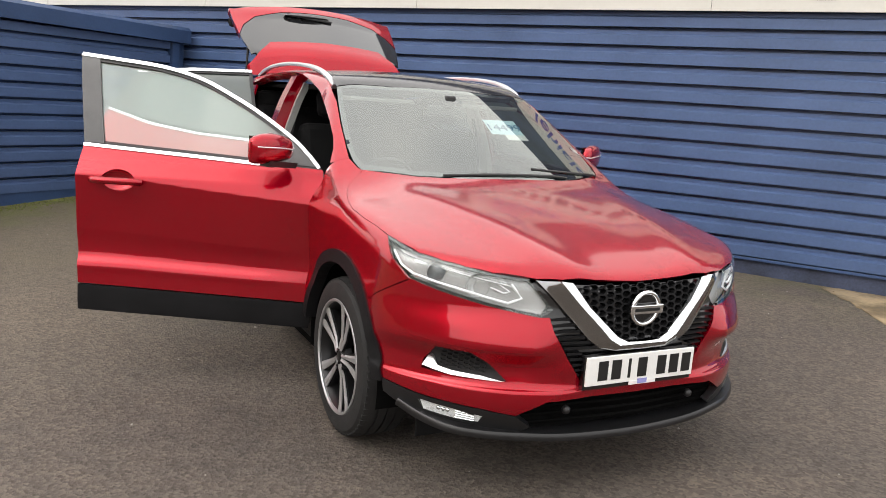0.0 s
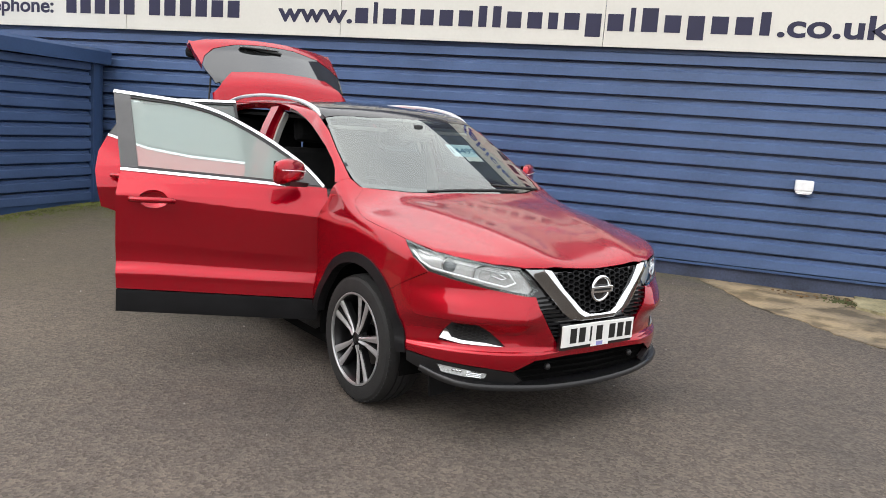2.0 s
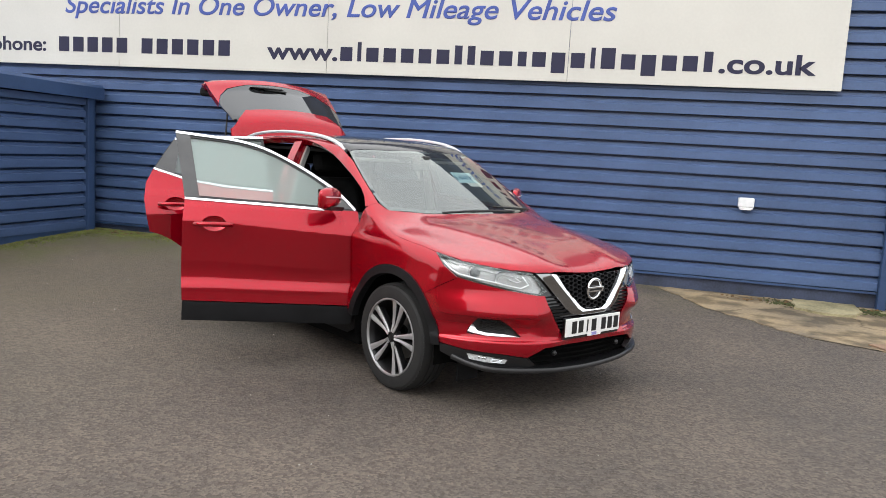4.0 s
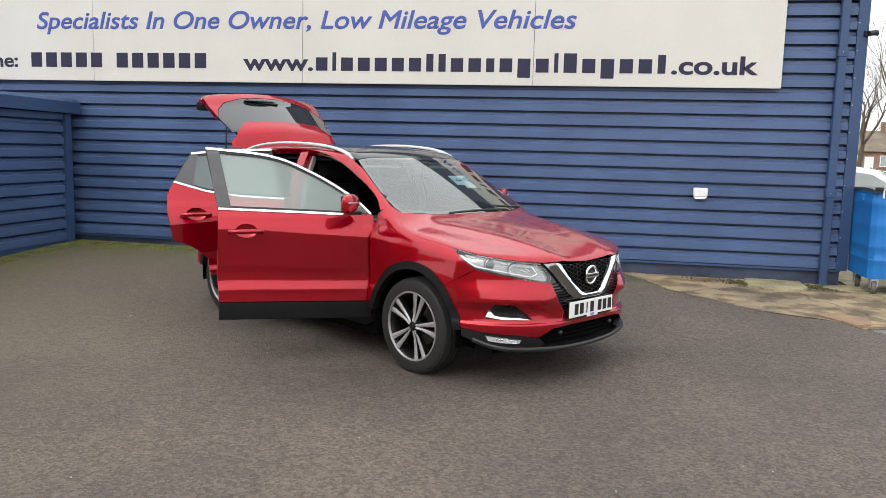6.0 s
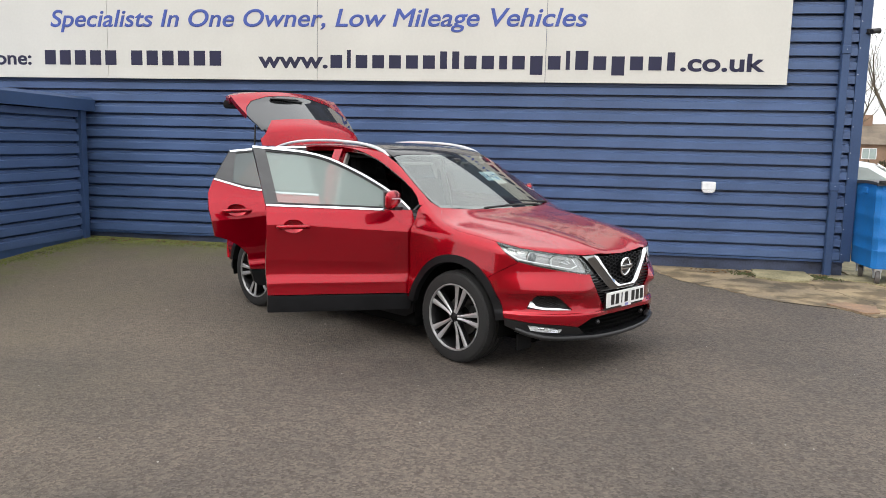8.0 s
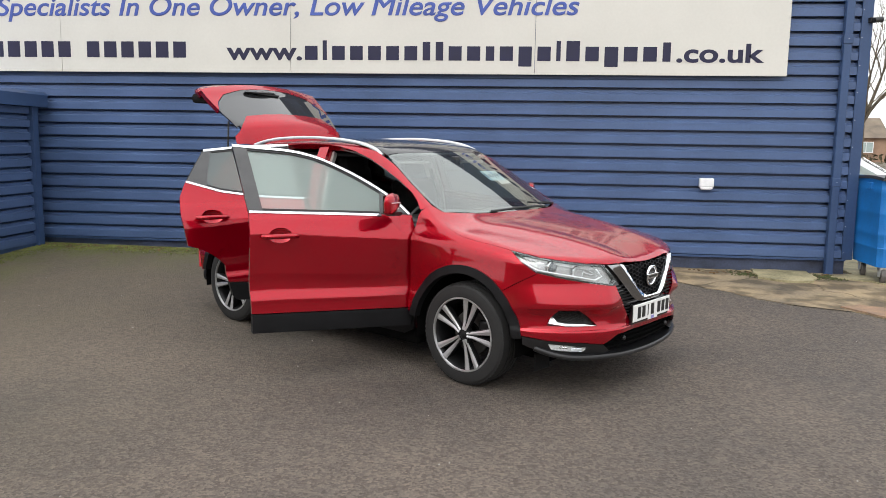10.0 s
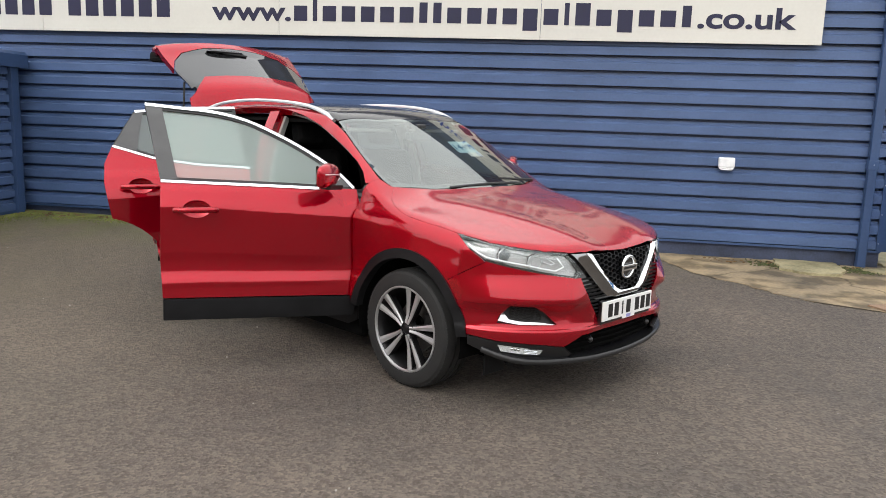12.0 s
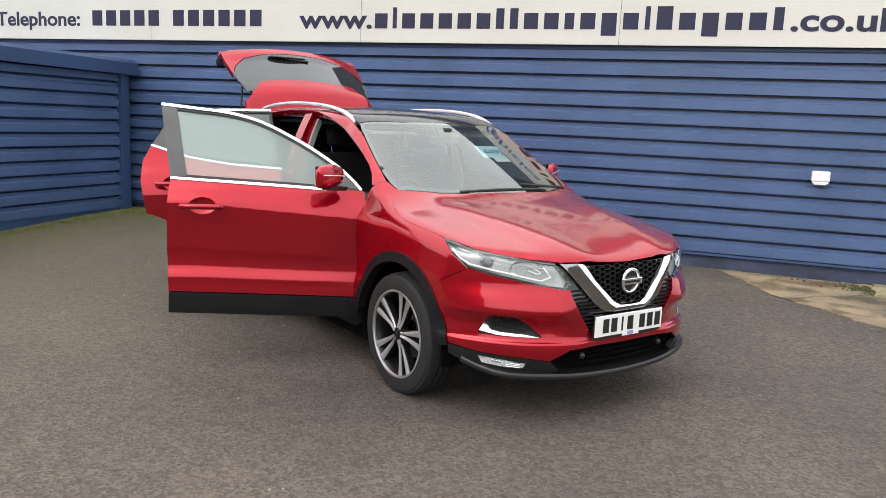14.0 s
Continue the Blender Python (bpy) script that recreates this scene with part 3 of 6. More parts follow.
def curve(*pairs):
    """A smooth curve through a few (position, value) pairs."""
    xs, ys = np.array(sorted(pairs), float).T
    d = np.diff(ys) / np.diff(xs)
    m = np.concatenate([[d[0]], np.where(d[:-1] * d[1:] > 0, 2 * d[:-1] * d[1:] / (d[:-1] + d[1:] + 1e-12), 0), [d[-1]]])

    def at(x):
        x = np.clip(x, xs[0], xs[-1])
        i = np.clip(np.searchsorted(xs, x, side="right") - 1, 0, len(d) - 1)
        h = xs[i + 1] - xs[i]
        t = (x - xs[i]) / h
        return (ys[i] * (1 + 2 * t) * (1 - t) ** 2 + m[i] * h * t * (1 - t) ** 2
                + ys[i + 1] * t * t * (3 - 2 * t) + m[i + 1] * h * t * t * (t - 1))
    return at


def smax(a, b, k):
    h = np.clip(0.5 + 0.5 * (a - b) / k, 0, 1)
    return b + (a - b) * h + k * h * (1 - h)


def smin(a, b, k):
    return -smax(-a, -b, k)


# The closed car's outer form, in metres: x ahead of the front axle, y to its left, z up.
side_plan = curve((-3.5, 0.80), (-3.1, 0.868), (-2.65, 0.898), (-2.0, 0.893), (-1.2, 0.889), (-0.5, 0.893), (0.0, 0.902), (0.3, 0.893), (0.6, 0.85), (0.95, 0.76))
side_rise = curve((0.15, -0.06), (0.26, -0.02), (0.36, -0.004), (0.42, -0.002), (0.46, -0.003), (0.51, -0.006), (0.56, -0.013), (0.60, -0.020), (0.64, -0.0225), (0.69, -0.019), (0.75, -0.0135), (0.82, -0.0072), (0.88, -0.0025), (0.907, -0.0006), (0.914, 0.0), (0.924, -0.0022), (1.0, -0.030), (1.08, -0.07), (1.3, -0.25))
# the pressed fold low on the doors, which dies out towards the front wheel
door_fold = curve((0.49, 0.0), (0.51, 0.001), (0.538, 0.006), (0.552, 0.003), (0.575, -0.008), (0.587, -0.0105), (0.602, -0.010), (0.68, 0.0))
# the front wing swells out over its wheel
wing_rise = curve((0.15, -0.06), (0.26, -0.018), (0.36, 0.002), (0.45, 0.008), (0.58, 0.007), (0.66, 0.002), (0.74, -0.007), (0.82, -0.018), (0.90, -0.028), (0.96, -0.038), (1.02, -0.052), (1.08, -0.075), (1.3, -0.25))
nose_rise = curve((0.15, -0.10), (0.3, -0.02), (0.42, 0.012), (0.48, 0.010), (0.54, 0.018), (0.62, 0.018), (0.75, 0.0), (0.85, -0.012), (0.95, -0.05), (1.1, -0.15))
hood_line = curve((-3.6, 1.08), (-2.98, 1.10), (-2.66, 1.34), (-1.0, 1.45), (-0.70, 1.26), (-0.57, 1.122), (-0.4, 1.108), (-0.2, 1.095), (0.0, 1.073), (0.3, 1.027), (0.5, 0.988), (0.7, 0.938), (0.85, 0.878), (0.95, 0.82))
roof_line = curve((-0.7, 1.49), (-0.9, 1.550), (-1.2, 1.595), (-1.5, 1.614), (-1.9, 1.620), (-2.4, 1.606), (-2.85, 1.572), (-3.12, 1.515), (-3.4, 1.43))
corner_rise = curve((0.44, 0.0), (0.475, -0.004), (0.53, -0.018), (0.575, 0.010), (0.597, 0.032), (0.610, 0.035), (0.66, 0.024), (0.75, 0.002), (0.95, 0.0))
tail_rise = curve((0.2, -0.08), (0.45, 0.0), (0.62, 0.01), (0.75, -0.02), (0.95, -0.05), (1.1, -0.09), (1.2, -0.15))


# how far the shoulder crease climbs along the side
crease_lift = curve((-3.4, 0.02), (-2.5, 0.03), (-1.75, 0.088), (-1.55, 0.088), (-1.0, 0.050), (-0.45, 0.012), (0.0, 0.0), (0.6, -0.004))
SHELL = ["all"]


def car_form(p):
    x, y, z = p[..., 0], np.abs(p[..., 1]), p[..., 2]
    lift = crease_lift(x) * np.clip((z - 0.40) / 0.48, 0, 1) * np.clip((1.13 - z) / 0.12, 0, 1)
    swell = np.clip((x + 0.44) / 0.34, 0, 1)
    swell = swell * swell * (3 - 2 * swell)
    side = y - side_plan(x) - side_rise(z - lift) * (1 - swell) - wing_rise(z) * swell - door_fold(z - lift) * np.clip((-x - 0.52) / 0.25, 0, 1)
    shelf = np.clip((0.468 - z) / 0.022, 0, 1)
    shelf = 0.026 * shelf * shelf * (3 - 2 * shelf) * np.clip((y - 0.20) / 0.15, 0, 1)
    nose = x - 0.875 - nose_rise(z) - shelf - corner_rise(z) * np.clip((y - 0.33) / 0.14, 0, 1) + 0.683 * y ** 3.38
    ridge = 0.30 + 0.26 * np.clip((0.85 - x) / 1.0, 0, 1)
    top = (z - hood_line(x) + 0.075 * (y / 0.8) ** 2.5 - 0.012 * np.exp(-((y - ridge) / 0.11) ** 2)
           + 0.018 * np.exp(-(y / 0.28) ** 2) * np.clip((x - 0.45) / 0.4, 0, 1)) * 0.95
    tail = -x - 3.455 - tail_rise(z) + 0.28 * y ** 3.2
    low = smax(smax(smax(side, top, 0.07), nose, 0.05), tail, 0.10)
    if SHELL[0] == "low":
        return low
    up = z - 1.05
    gside = (y - 0.828 + 0.30 * up + 0.09 * up * up + 0.022 * np.clip(-1.6 - x, 0, 3) ** 2 + 0.05 * np.clip((x + 1.5) / 0.43, 0, 1) * np.clip(up / 0.45, 0, 1) + 0.45 * np.clip(0.03 - up, 0, 1)) * 0.94
    screen = (x + 0.165 + 0.32 * y * y + (z - 1.10) * 1.77) * 0.49
    roof = z - roof_line(x) + 0.032 * (y / 0.6) ** 2
    glass = (-x - 3.10 - (1.47 - z) * 0.73 + 0.16 * y * y) * 0.80
    high = np.maximum(smax(smax(smax(gside, roof, 0.07), screen, 0.035), glass, 0.05), 0.99 - z)
    return high if SHELL[0] == "high" else smin(low, high, 0.065)


def car_normal(p):
    e = 0.004
    g = np.stack([car_form(p + e * np.eye(3)[i]) - car_form(p - e * np.eye(3)[i]) for i in range(3)], -1)
    return g / np.linalg.norm(g, axis=-1, keepdims=True)


def meet(eye, way, reach=2.4):
    """Where rays from outside first meet the car's form."""
    eye, way = np.broadcast_arrays(np.asarray(eye, float), np.asarray(way, float))
    n, lo = 160, np.zeros(eye.shape[:-1])
    hi, found = lo.copy(), np.zeros(lo.shape, bool)
    for i in range(1, n + 1):
        s = reach * i / n
        inside = (car_form(eye + s * way) < 0) & ~found
        lo, hi, found = np.where(inside, s - reach / n, lo), np.where(inside, s, hi), found | inside
    for _ in range(22):
        mid = (lo + hi) / 2
        inside = car_form(eye + mid[..., None] * way) < 0
        lo, hi = np.where(inside, lo, mid), np.where(inside, mid, hi)
    return eye + hi[..., None] * way


from mathutils.geometry import delaunay_2d_cdt as cdt


def view(kind, p):
    """Lays points into the plane in which a panel is cut out."""
    p = np.asarray(p, float)
    if kind == "top":
        return p[:, :2]
    if kind == "side":
        return p[:, [0, 2]]
    if kind == "front":
        return p[:, [1, 2]]
    if kind == "rear":
        return p[:, [1, 2]]
    if kind == "slant":
        return np.stack([p[:, 0], (p[:, 1] + p[:, 2]) * 0.7071], 1)
    return np.stack([np.arctan2(-p[:, 1], p[:, 0]) * 0.85, p[:, 2]], 1)


def unview(kind, q):
    """Back from that plane onto the car's form."""
    u, v = q[:, 0], q[:, 1]
    o = np.ones_like(u)
    if kind == "top":
        return meet(np.stack([u, v, 1.9 * o], 1), (0, 0, -1), 1.6)
    if kind == "side":
        return meet(np.stack([u, -1.3 * o, v], 1), (0, 1, 0), 1.3)
    if kind == "front":
        return meet(np.stack([1.4 * o, u, v], 1), (-1, 0, 0), 1.6)
    if kind == "rear":
        return meet(np.stack([-3.9 * o, u, v], 1), (1, 0, 0), 1.4)
    if kind == "slant":
        return meet(np.stack([u, v * 0.7071 - 1.2, v * 0.7071 + 1.2], 1), (0, 0.7071, -0.7071), 2.2)
    a = u / 0.85
    return meet(np.stack([1.6 * np.cos(a), -1.6 * np.sin(a), v], 1), np.stack([-np.cos(a), np.sin(a), 0 * a], 1), 1.6)


def inside(poly, q):
    x, y = q[:, 0], q[:, 1]
    hit = np.zeros(len(q), bool)
    for (x0, y0), (x1, y1) in zip(poly, np.roll(poly, -1, 0)):
        cross = (y0 > y) != (y1 > y)
        hit ^= cross & (x < (x1 - x0) * (y - y0) / (y1 - y0 + 1e-12) + x0)
    return hit


def dense(q, step):
    out = []
    for a, b in zip(q, np.roll(q, -1, 0)):
        n = max(1, int(math.ceil(np.linalg.norm(b - a) / step)))
        out += [a + (b - a) * i / n for i in range(n)]
    return np.array(out)


def panel(name, outline, kind, mat, parent, label="", step=0.03, proud=0.0, edge=0.014, holes=(), mirror=False, closed=False, bulge=0.0, shell="all", soft=0.02, lean=None):
    """A pressed panel that follows the car's form: an outline (and holes) cut out in one view, laid onto the form,
    raised by proud, with its rim turned inwards by edge; closed also gives it a back."""
    SHELL[0] = shell
    loops = [dense(view(kind, o), step) for o in (outline, *holes)]
    lo, hi = loops[0].min(0), loops[0].max(0)
    gx, gy = np.meshgrid(np.arange(lo[0], hi[0], step), np.arange(lo[1], hi[1], step * 0.9))
    gx[1::2] += step / 2
    grid = np.stack([gx.ravel(), gy.ravel()], 1)
    keep = inside(loops[0], grid)
    for h in loops[1:]:
        keep &= ~inside(h, grid)
    grid = grid[keep]
    every = np.concatenate(loops)
    if len(grid):
        near = np.min(np.linalg.norm(grid[:, None, :] - every[None], axis=2), axis=1)
        grid = grid[near > step * 0.55]
    pts = np.concatenate([every, grid])
    cons, at = [], 0
    for lp in loops:
        cons += [(at + i, at + (i + 1) % len(lp)) for i in range(len(lp))]
        at += len(lp)
    from_cdt = cdt([Vector(p) for p in pts], cons, [], 0, 1e-6)
    v2 = np.array([tuple(v) for v in from_cdt[0]])
    tris = np.array([f for f in from_cdt[2] if len(f) == 3])
    mid = v2[tris].mean(1)
    ok = inside(loops[0], mid)
    for h in loops[1:]:
        ok &= ~inside(h, mid)
    tris = tris[ok]
    p = unview(kind, v2)
    nrm = car_normal(p)
    SHELL[0] = "all"
    p = p + nrm * proud
    if bulge:
        near = np.min(np.linalg.norm(v2[:, None, :] - every[None], axis=2), axis=1)
        p = p + nrm * (bulge * (1 - np.exp(-near / soft)))[:, None]
    if lean:
        line, far, width = lean
        q = np.array(dense(view(kind, line), 0.01)[: -max(1, int(np.linalg.norm(view(kind, line)[-1] - view(kind, line)[0]) / 0.01))])
        near = np.min(np.linalg.norm(v2[:, None, :] - q[None], axis=2), axis=1)
        p = p + nrm * (far * np.clip(1 - near / width, 0, 1))[:, None]
    if lean or bulge:
        g = np.cross(p[tris[:, 1]] - p[tris[:, 0]], p[tris[:, 2]] - p[tris[:, 0]])
        g = g * np.sign((g * nrm[tris].mean(1)).sum(1))[:, None]
        nrm = np.zeros_like(p)
        for j in range(3):
            np.add.at(nrm, tris[:, j], g)
        nrm = nrm / (np.linalg.norm(nrm, axis=1, keepdims=True) + 1e-12)
    if mirror:
        p, nrm, tris = p * (1, -1, 1), nrm * (1, -1, 1), tris[:, ::-1]
    t = tris[0]
    geo = np.cross(p[tris[:, 1]] - p[tris[:, 0]], p[tris[:, 2]] - p[tris[:, 0]])
    if (geo * nrm[tris].mean(1)).sum() < 0:
        tris = tris[:, ::-1]
    faces = [tuple(int(i) for i in f) for f in tris]
    count = {}
    for f in faces:
        for a, b in zip(f, f[1:] + f[:1]):
            count[(a, b)] = 1
    rim = [(a, b) for a, b in count if (b, a) not in count]
    base, inner, verts = len(p), {}, [tuple(v) for v in p]
    loopn = [nrm[i] for f in faces for i in f]
    if edge:
        for a, b in rim:
            for i in (a, b):
                if i not in inner:
                    inner[i] = len(verts)
                    verts.append(tuple(p[i] - nrm[i] * edge))
            q = (b, a, inner[a], inner[b])
            n = np.cross(p[a] - p[b], -nrm[a])
            n = n / (np.linalg.norm(n) + 1e-9)
            faces.append(q)
            loopn += [n] * 4
        if closed:
            off = len(verts)
            back = {}
            for f in tris:
                for i in f:
                    if int(i) not in back:
                        if int(i) in inner:
                            back[int(i)] = inner[int(i)]
                        else:
                            back[int(i)] = len(verts)
                            verts.append(tuple(p[i] - nrm[i] * edge))
                faces.append(tuple(back[int(i)] for i in f[::-1]))
                loopn += [-nrm[i] for i in f[::-1]]
    me = bpy.data.meshes.new(name)
    me.from_pydata(verts, [], faces)
    me.materials.append(mat)
    me.polygons.foreach_set("use_smooth", [True] * len(me.polygons))
    me.normals_split_custom_set([tuple(n) for n in loopn])
    ob = new(name, me)
    ob.parent = parent
    if label:
        ob["label"] = label
    return ob


def arc(cx, cz, r, a0, a1, y=-0.89, n=18):
    """Points on a wheel arch, from angle a0 to a1 in degrees."""
    return [(cx + r * math.cos(radians(a0 + (a1 - a0) * i / n)), y, cz + r * math.sin(radians(a0 + (a1 - a0) * i / n))) for i in range(n + 1)]


def on_side(*pts, n=6):
    """Points along straight lines on the car's side, laid onto its form."""
    q = np.array([np.array(a) + (np.array(b) - np.array(a)) * i / n for a, b in zip(pts, pts[1:]) for i in range(n)] + [pts[-1]], float)
    return [tuple(p) for p in unview("side", view("side", q))]


# ---- the car ----
car = thing("car", pose(-1.249, 3.571, 0, 0, 0, -35.0), "red five-door crossover car, doors and tailgate open, on asphalt", "car")


def shift(pts, **by):
    return [(x + by.get("x", 0), y + by.get("y", 0), z + by.get("z", 0)) for x, y, z in pts]


def both(pts):
    """An outline given for the right half, closed through the middle by its mirror image."""
    return list(pts) + [(x, -y, z) for x, y, z in reversed(pts)]


LAMP_TOP = [(0.332, -0.82, 0.937), (0.425, -0.806, 0.923), (0.526, -0.78, 0.905), (0.61, -0.722, 0.893), (0.681, -0.657, 0.881), (0.74, -0.585, 0.868), (0.80, -0.470, 0.857)]
LAMP_LOW = [(0.852, -0.385, 0.750), (0.840, -0.43, 0.724), (0.739, -0.619, 0.757), (0.624, -0.74, 0.787), (0.53, -0.812, 0.812)]
HOOD_SIDE = [(-0.343, -0.675, 1.118), (-0.300, -0.728, 1.078), (-0.263, -0.770, 1.05), (-0.20, -0.802, 1.02), (-0.12, -0.823, 1.0), (-0.03, -0.834, 0.981), (0.10, -0.834, 0.966), (0.217, -0.826, 0.955)]
HOOD_SEAM = [tuple(p) for p in unview("top", np.array(HOOD_SIDE)[:, :2])]

# bonnet
hood_edge = [(-0.150, 0.0, 1.09), (-0.160, -0.2, 1.09), (-0.183, -0.34, 1.09), (-0.221, -0.468, 1.09), (-0.284, -0.584, 1.085)] + HOOD_SIDE + LAMP_TOP + [(0.812, -0.44, 0.856), (0.836, -0.35, 0.85), (0.848, -0.22, 0.846), (0.852, 0.0, 0.842)]
hood_edge = [(x, y + 0.001, z) for x, y, z in hood_edge]
panel("bonnet", hood_edge + [(x, -y, z) for x, y, z in hood_edge[::-1][1:-1]], "top", wet_red, car, "red bonnet with raised creases, beaded with rain", step=0.024)

ARCH = arc(0.0, 0.335, 0.472, 47.5, 168)
SEAM = on_side((0.527, -0.815, 0.808), (0.319, -0.868, 0.683))
FENDER = ([(-0.434, -0.712, 1.161), (-0.416, -0.706, 1.152), (-0.36, -0.692, 1.124)] + shift(HOOD_SEAM, y=-0.0006, z=-0.0006) + shift(LAMP_TOP[:1], y=-0.004) + [(0.44, -0.846, 0.868)] + SEAM
          + ARCH[1:] + [(-0.488, -0.9, 0.44), (-0.49, -0.9, 0.60), (-0.478, -0.885, 0.80), (-0.466, -0.885, 0.91), (-0.470, -0.84, 1.02), (-0.474, -0.80, 1.09), (-0.450, -0.781, 1.138)])
for flip in (False, True):
    panel("front_wing", FENDER, "slant", red, car, step=0.024 if flip else 0.016, mirror=flip)

# front bumper, with a recess for each corner trim
FOG = [(0.60, -0.782, 0.486), (0.604, -0.778, 0.520), (0.648, -0.739, 0.586), (0.737, -0.647, 0.584), (0.775, -0.60, 0.545), (0.815, -0.535, 0.480), (0.77, -0.60, 0.4785), (0.70, -0.69, 0.4785)]
bump_r = ([(0.89, 0.0, 0.446), (0.892, -0.225, 0.446), (0.888, -0.255, 0.475), (0.875, -0.32, 0.57), (0.862, -0.385, 0.675), (0.850, -0.40, 0.725)] + LAMP_LOW[1:]
          + shift(SEAM, z=-0.004) + arc(0.0, 0.335, 0.472, 47, 10, n=8)[1:] + [(0.503, -0.846, 0.412), (0.60, -0.77, 0.394), (0.70, -0.68, 0.384), (0.76, -0.605, 0.378), (0.815, -0.485, 0.360), (0.838, -0.43, 0.392), (0.852, -0.385, 0.417), (0.87, -0.30, 0.421), (0.89, -0.2, 0.419), (0.89, 0.0, 0.417)])
bump = bump_r + [(x, -y, z) for x, y, z in bump_r[::-1][1:-1]]
panel("front_bumper", bump, "wrap", red, car, "red front bumper with deep corner recesses", step=0.015, edge=0.03, holes=[FOG, [(x, -y, z) for x, y, z in FOG]])

# grille
GR = [(0.842, -0.437, 0.714), (0.862, -0.382, 0.67), (0.875, -0.317, 0.565), (0.888, -0.252, 0.474), (0.892, -0.222, 0.448), (0.892, 0.0, 0.448)]
gr = [(0.84, 0.0, 0.838), (0.836, -0.22, 0.842), (0.826, -0.35, 0.846), (0.80, -0.450, 0.852), (0.81, -0.468, 0.845), (0.845, -0.40, 0.76)] + GR
panel("grille_backing", gr + [(x, -y, z) for x, y, z in gr[::-1][1:-1]], "front", gloss_black, car, "gloss black grille surround", step=0.03, proud=-0.022, edge=0.02)


def on_nose(y, z, out):
    q = np.array([[y, z]], float)
    p = unview("front", q)[0]
    n = car_normal(p[None])[0]
    return Vector(p + n * out)


def honeycomb(name, centres, size, depth, out, parent, mat):
    """A mesh of thin-walled hexagons on the car's front."""
    ring = [(math.cos(radians(60 * i)), math.sin(radians(60 * i))) for i in range(6)]
    flat = np.array([(cy + size * f * c * 1.6, cz + size * f * s) for cy, cz in centres for f in (1.0, 0.80) for c, s in ring])
    p = unview("front", flat)
    n = car_normal(p)
    bm = bmesh.new()
    hi = [bm.verts.new(v) for v in p + n * out]
    lo = [bm.verts.new(v) for v in p + n * (out - depth)]
    for c in range(len(centres)):
        b = 12 * c
        for i in range(6):
            j = (i + 1) % 6
            bm.faces.new((hi[b + i], hi[b + j], hi[b + 6 + j], hi[b + 6 + i]))
            bm.faces.new((hi[b + 6 + i], hi[b + 6 + j], lo[b + 6 + j], lo[b + 6 + i]))
    bmesh.ops.recalc_face_normals(bm, faces=bm.faces)
    return part(name, bm, mat, parent)


cells = []
for r in range(-1, 12):
    for c in range(-14, 15):
        y, z = c * 0.0372, 0.6412 + r * 0.0268 + (0.0134 if c % 2 else 0)
        if 0.628 < z < 0.83 and abs(y) < 0.098 + (z - 0.64) * 1.02:
            cells.append((y, z))
honeycomb("grille_mesh", cells, 0.0155, 0.02, -0.004, car, black_plastic)["label"] = "black honeycomb grille mesh"

V_out = [(0.80, -0.446, 0.856), (0.848, -0.368, 0.775), (0.886, -0.243, 0.643), (0.891, -0.19, 0.606), (0.892, -0.12, 0.594), (0.89, 0.0, 0.592)]
V_in = [(0.89, 0.0, 0.623), (0.89, -0.075, 0.626), (0.89, -0.118, 0.645), (0.868, -0.242, 0.758), (0.852, -0.312, 0.847)]
V_mid = [(0.83, -0.362, 0.850), (0.868, -0.282, 0.764), (0.889, -0.158, 0.640), (0.891, -0.112, 0.616), (0.891, 0.0, 0.611)]
def chevron_loop(low, high):
    return low[:-1] + [(x, -y, z) for x, y, z in low[:-1][::-1]] + [(x, -y, z) for x, y, z in high[:-1]] + high[::-1]


VV = chevron_loop(V_mid, V_in[::-1])
V_line = V_mid + [(x, -y, z) for x, y, z in V_mid[:-1][::-1]]
panel("chevron_edge", chevron_loop(V_out, V_mid), "front", dimmed_chrome, car, "chrome flank of the grille trim, dark reflection in its colour", step=0.007, proud=-0.004, edge=0.03, lean=(V_line, 0.020, 0.05))
panel("grille_chevron", VV, "front", chrome, car, "bright chrome V-shaped grille trim", step=0.007, proud=-0.004, edge=0.03, lean=(V_line, 0.022, 0.05))
for s in (-1, 1):
    for i in range(12):
        z = 0.482 + i * 0.0215
        y0 = max(0.263 if z < 0.59 else 0.0, float(np.interp(z, (0.594, 0.606, 0.643, 0.775), (0.12, 0.19, 0.243, 0.368))) + 0.004)
        y1 = float(np.interp(z, (0.434, 0.465, 0.565, 0.67, 0.714, 0.75), (0.218, 0.252, 0.317, 0.382, 0.434, 0.388))) - 0.006
        if y1 - y0 > 0.008:
            part("grille_slat", sweep([on_nose(s * (y0 + (y1 - y0) * j / 4), z, -0.010) for j in range(5)], [(-0.007, -0.005), (0.007, -0.004), (0.007, 0.001), (-0.007, 0.004)]), black_plastic, car)


def badge(at, scale=1.0):
    b = part("badge", smooth_bm(lathe([(0.062, 0.004), (0.064, -0.004), (0.058, -0.010), (0.050, -0.008), (0.048, 0.004)], 40)), chrome, car, "round chrome badge with a bar")
    b.matrix_local = at
    part("badge_bar", boxes(((-0.069, -0.014, -0.0155), (0.069, -0.002, 0.0155)), bevel=0.003), chrome, b)
    part("badge_ink", boxes(((-0.052, -0.0155, -0.0055), (0.052, -0.0135, 0.0055))), black_ink, b)
    part("badge_disc", lathe([(0.0001, 0.0), (0.049, 0.0), (0.049, 0.004)], 32), gloss_black, b)
    return b


def smooth_bm(bm):
    for f in bm.faces:
        f.smooth = True
    return bm


badge(pose(0.892, 0, 0.748, 0, 0, 90) @ pose(0, 0, 0, 4, 0, 0) @ Matrix.Scale(1.12, 4))

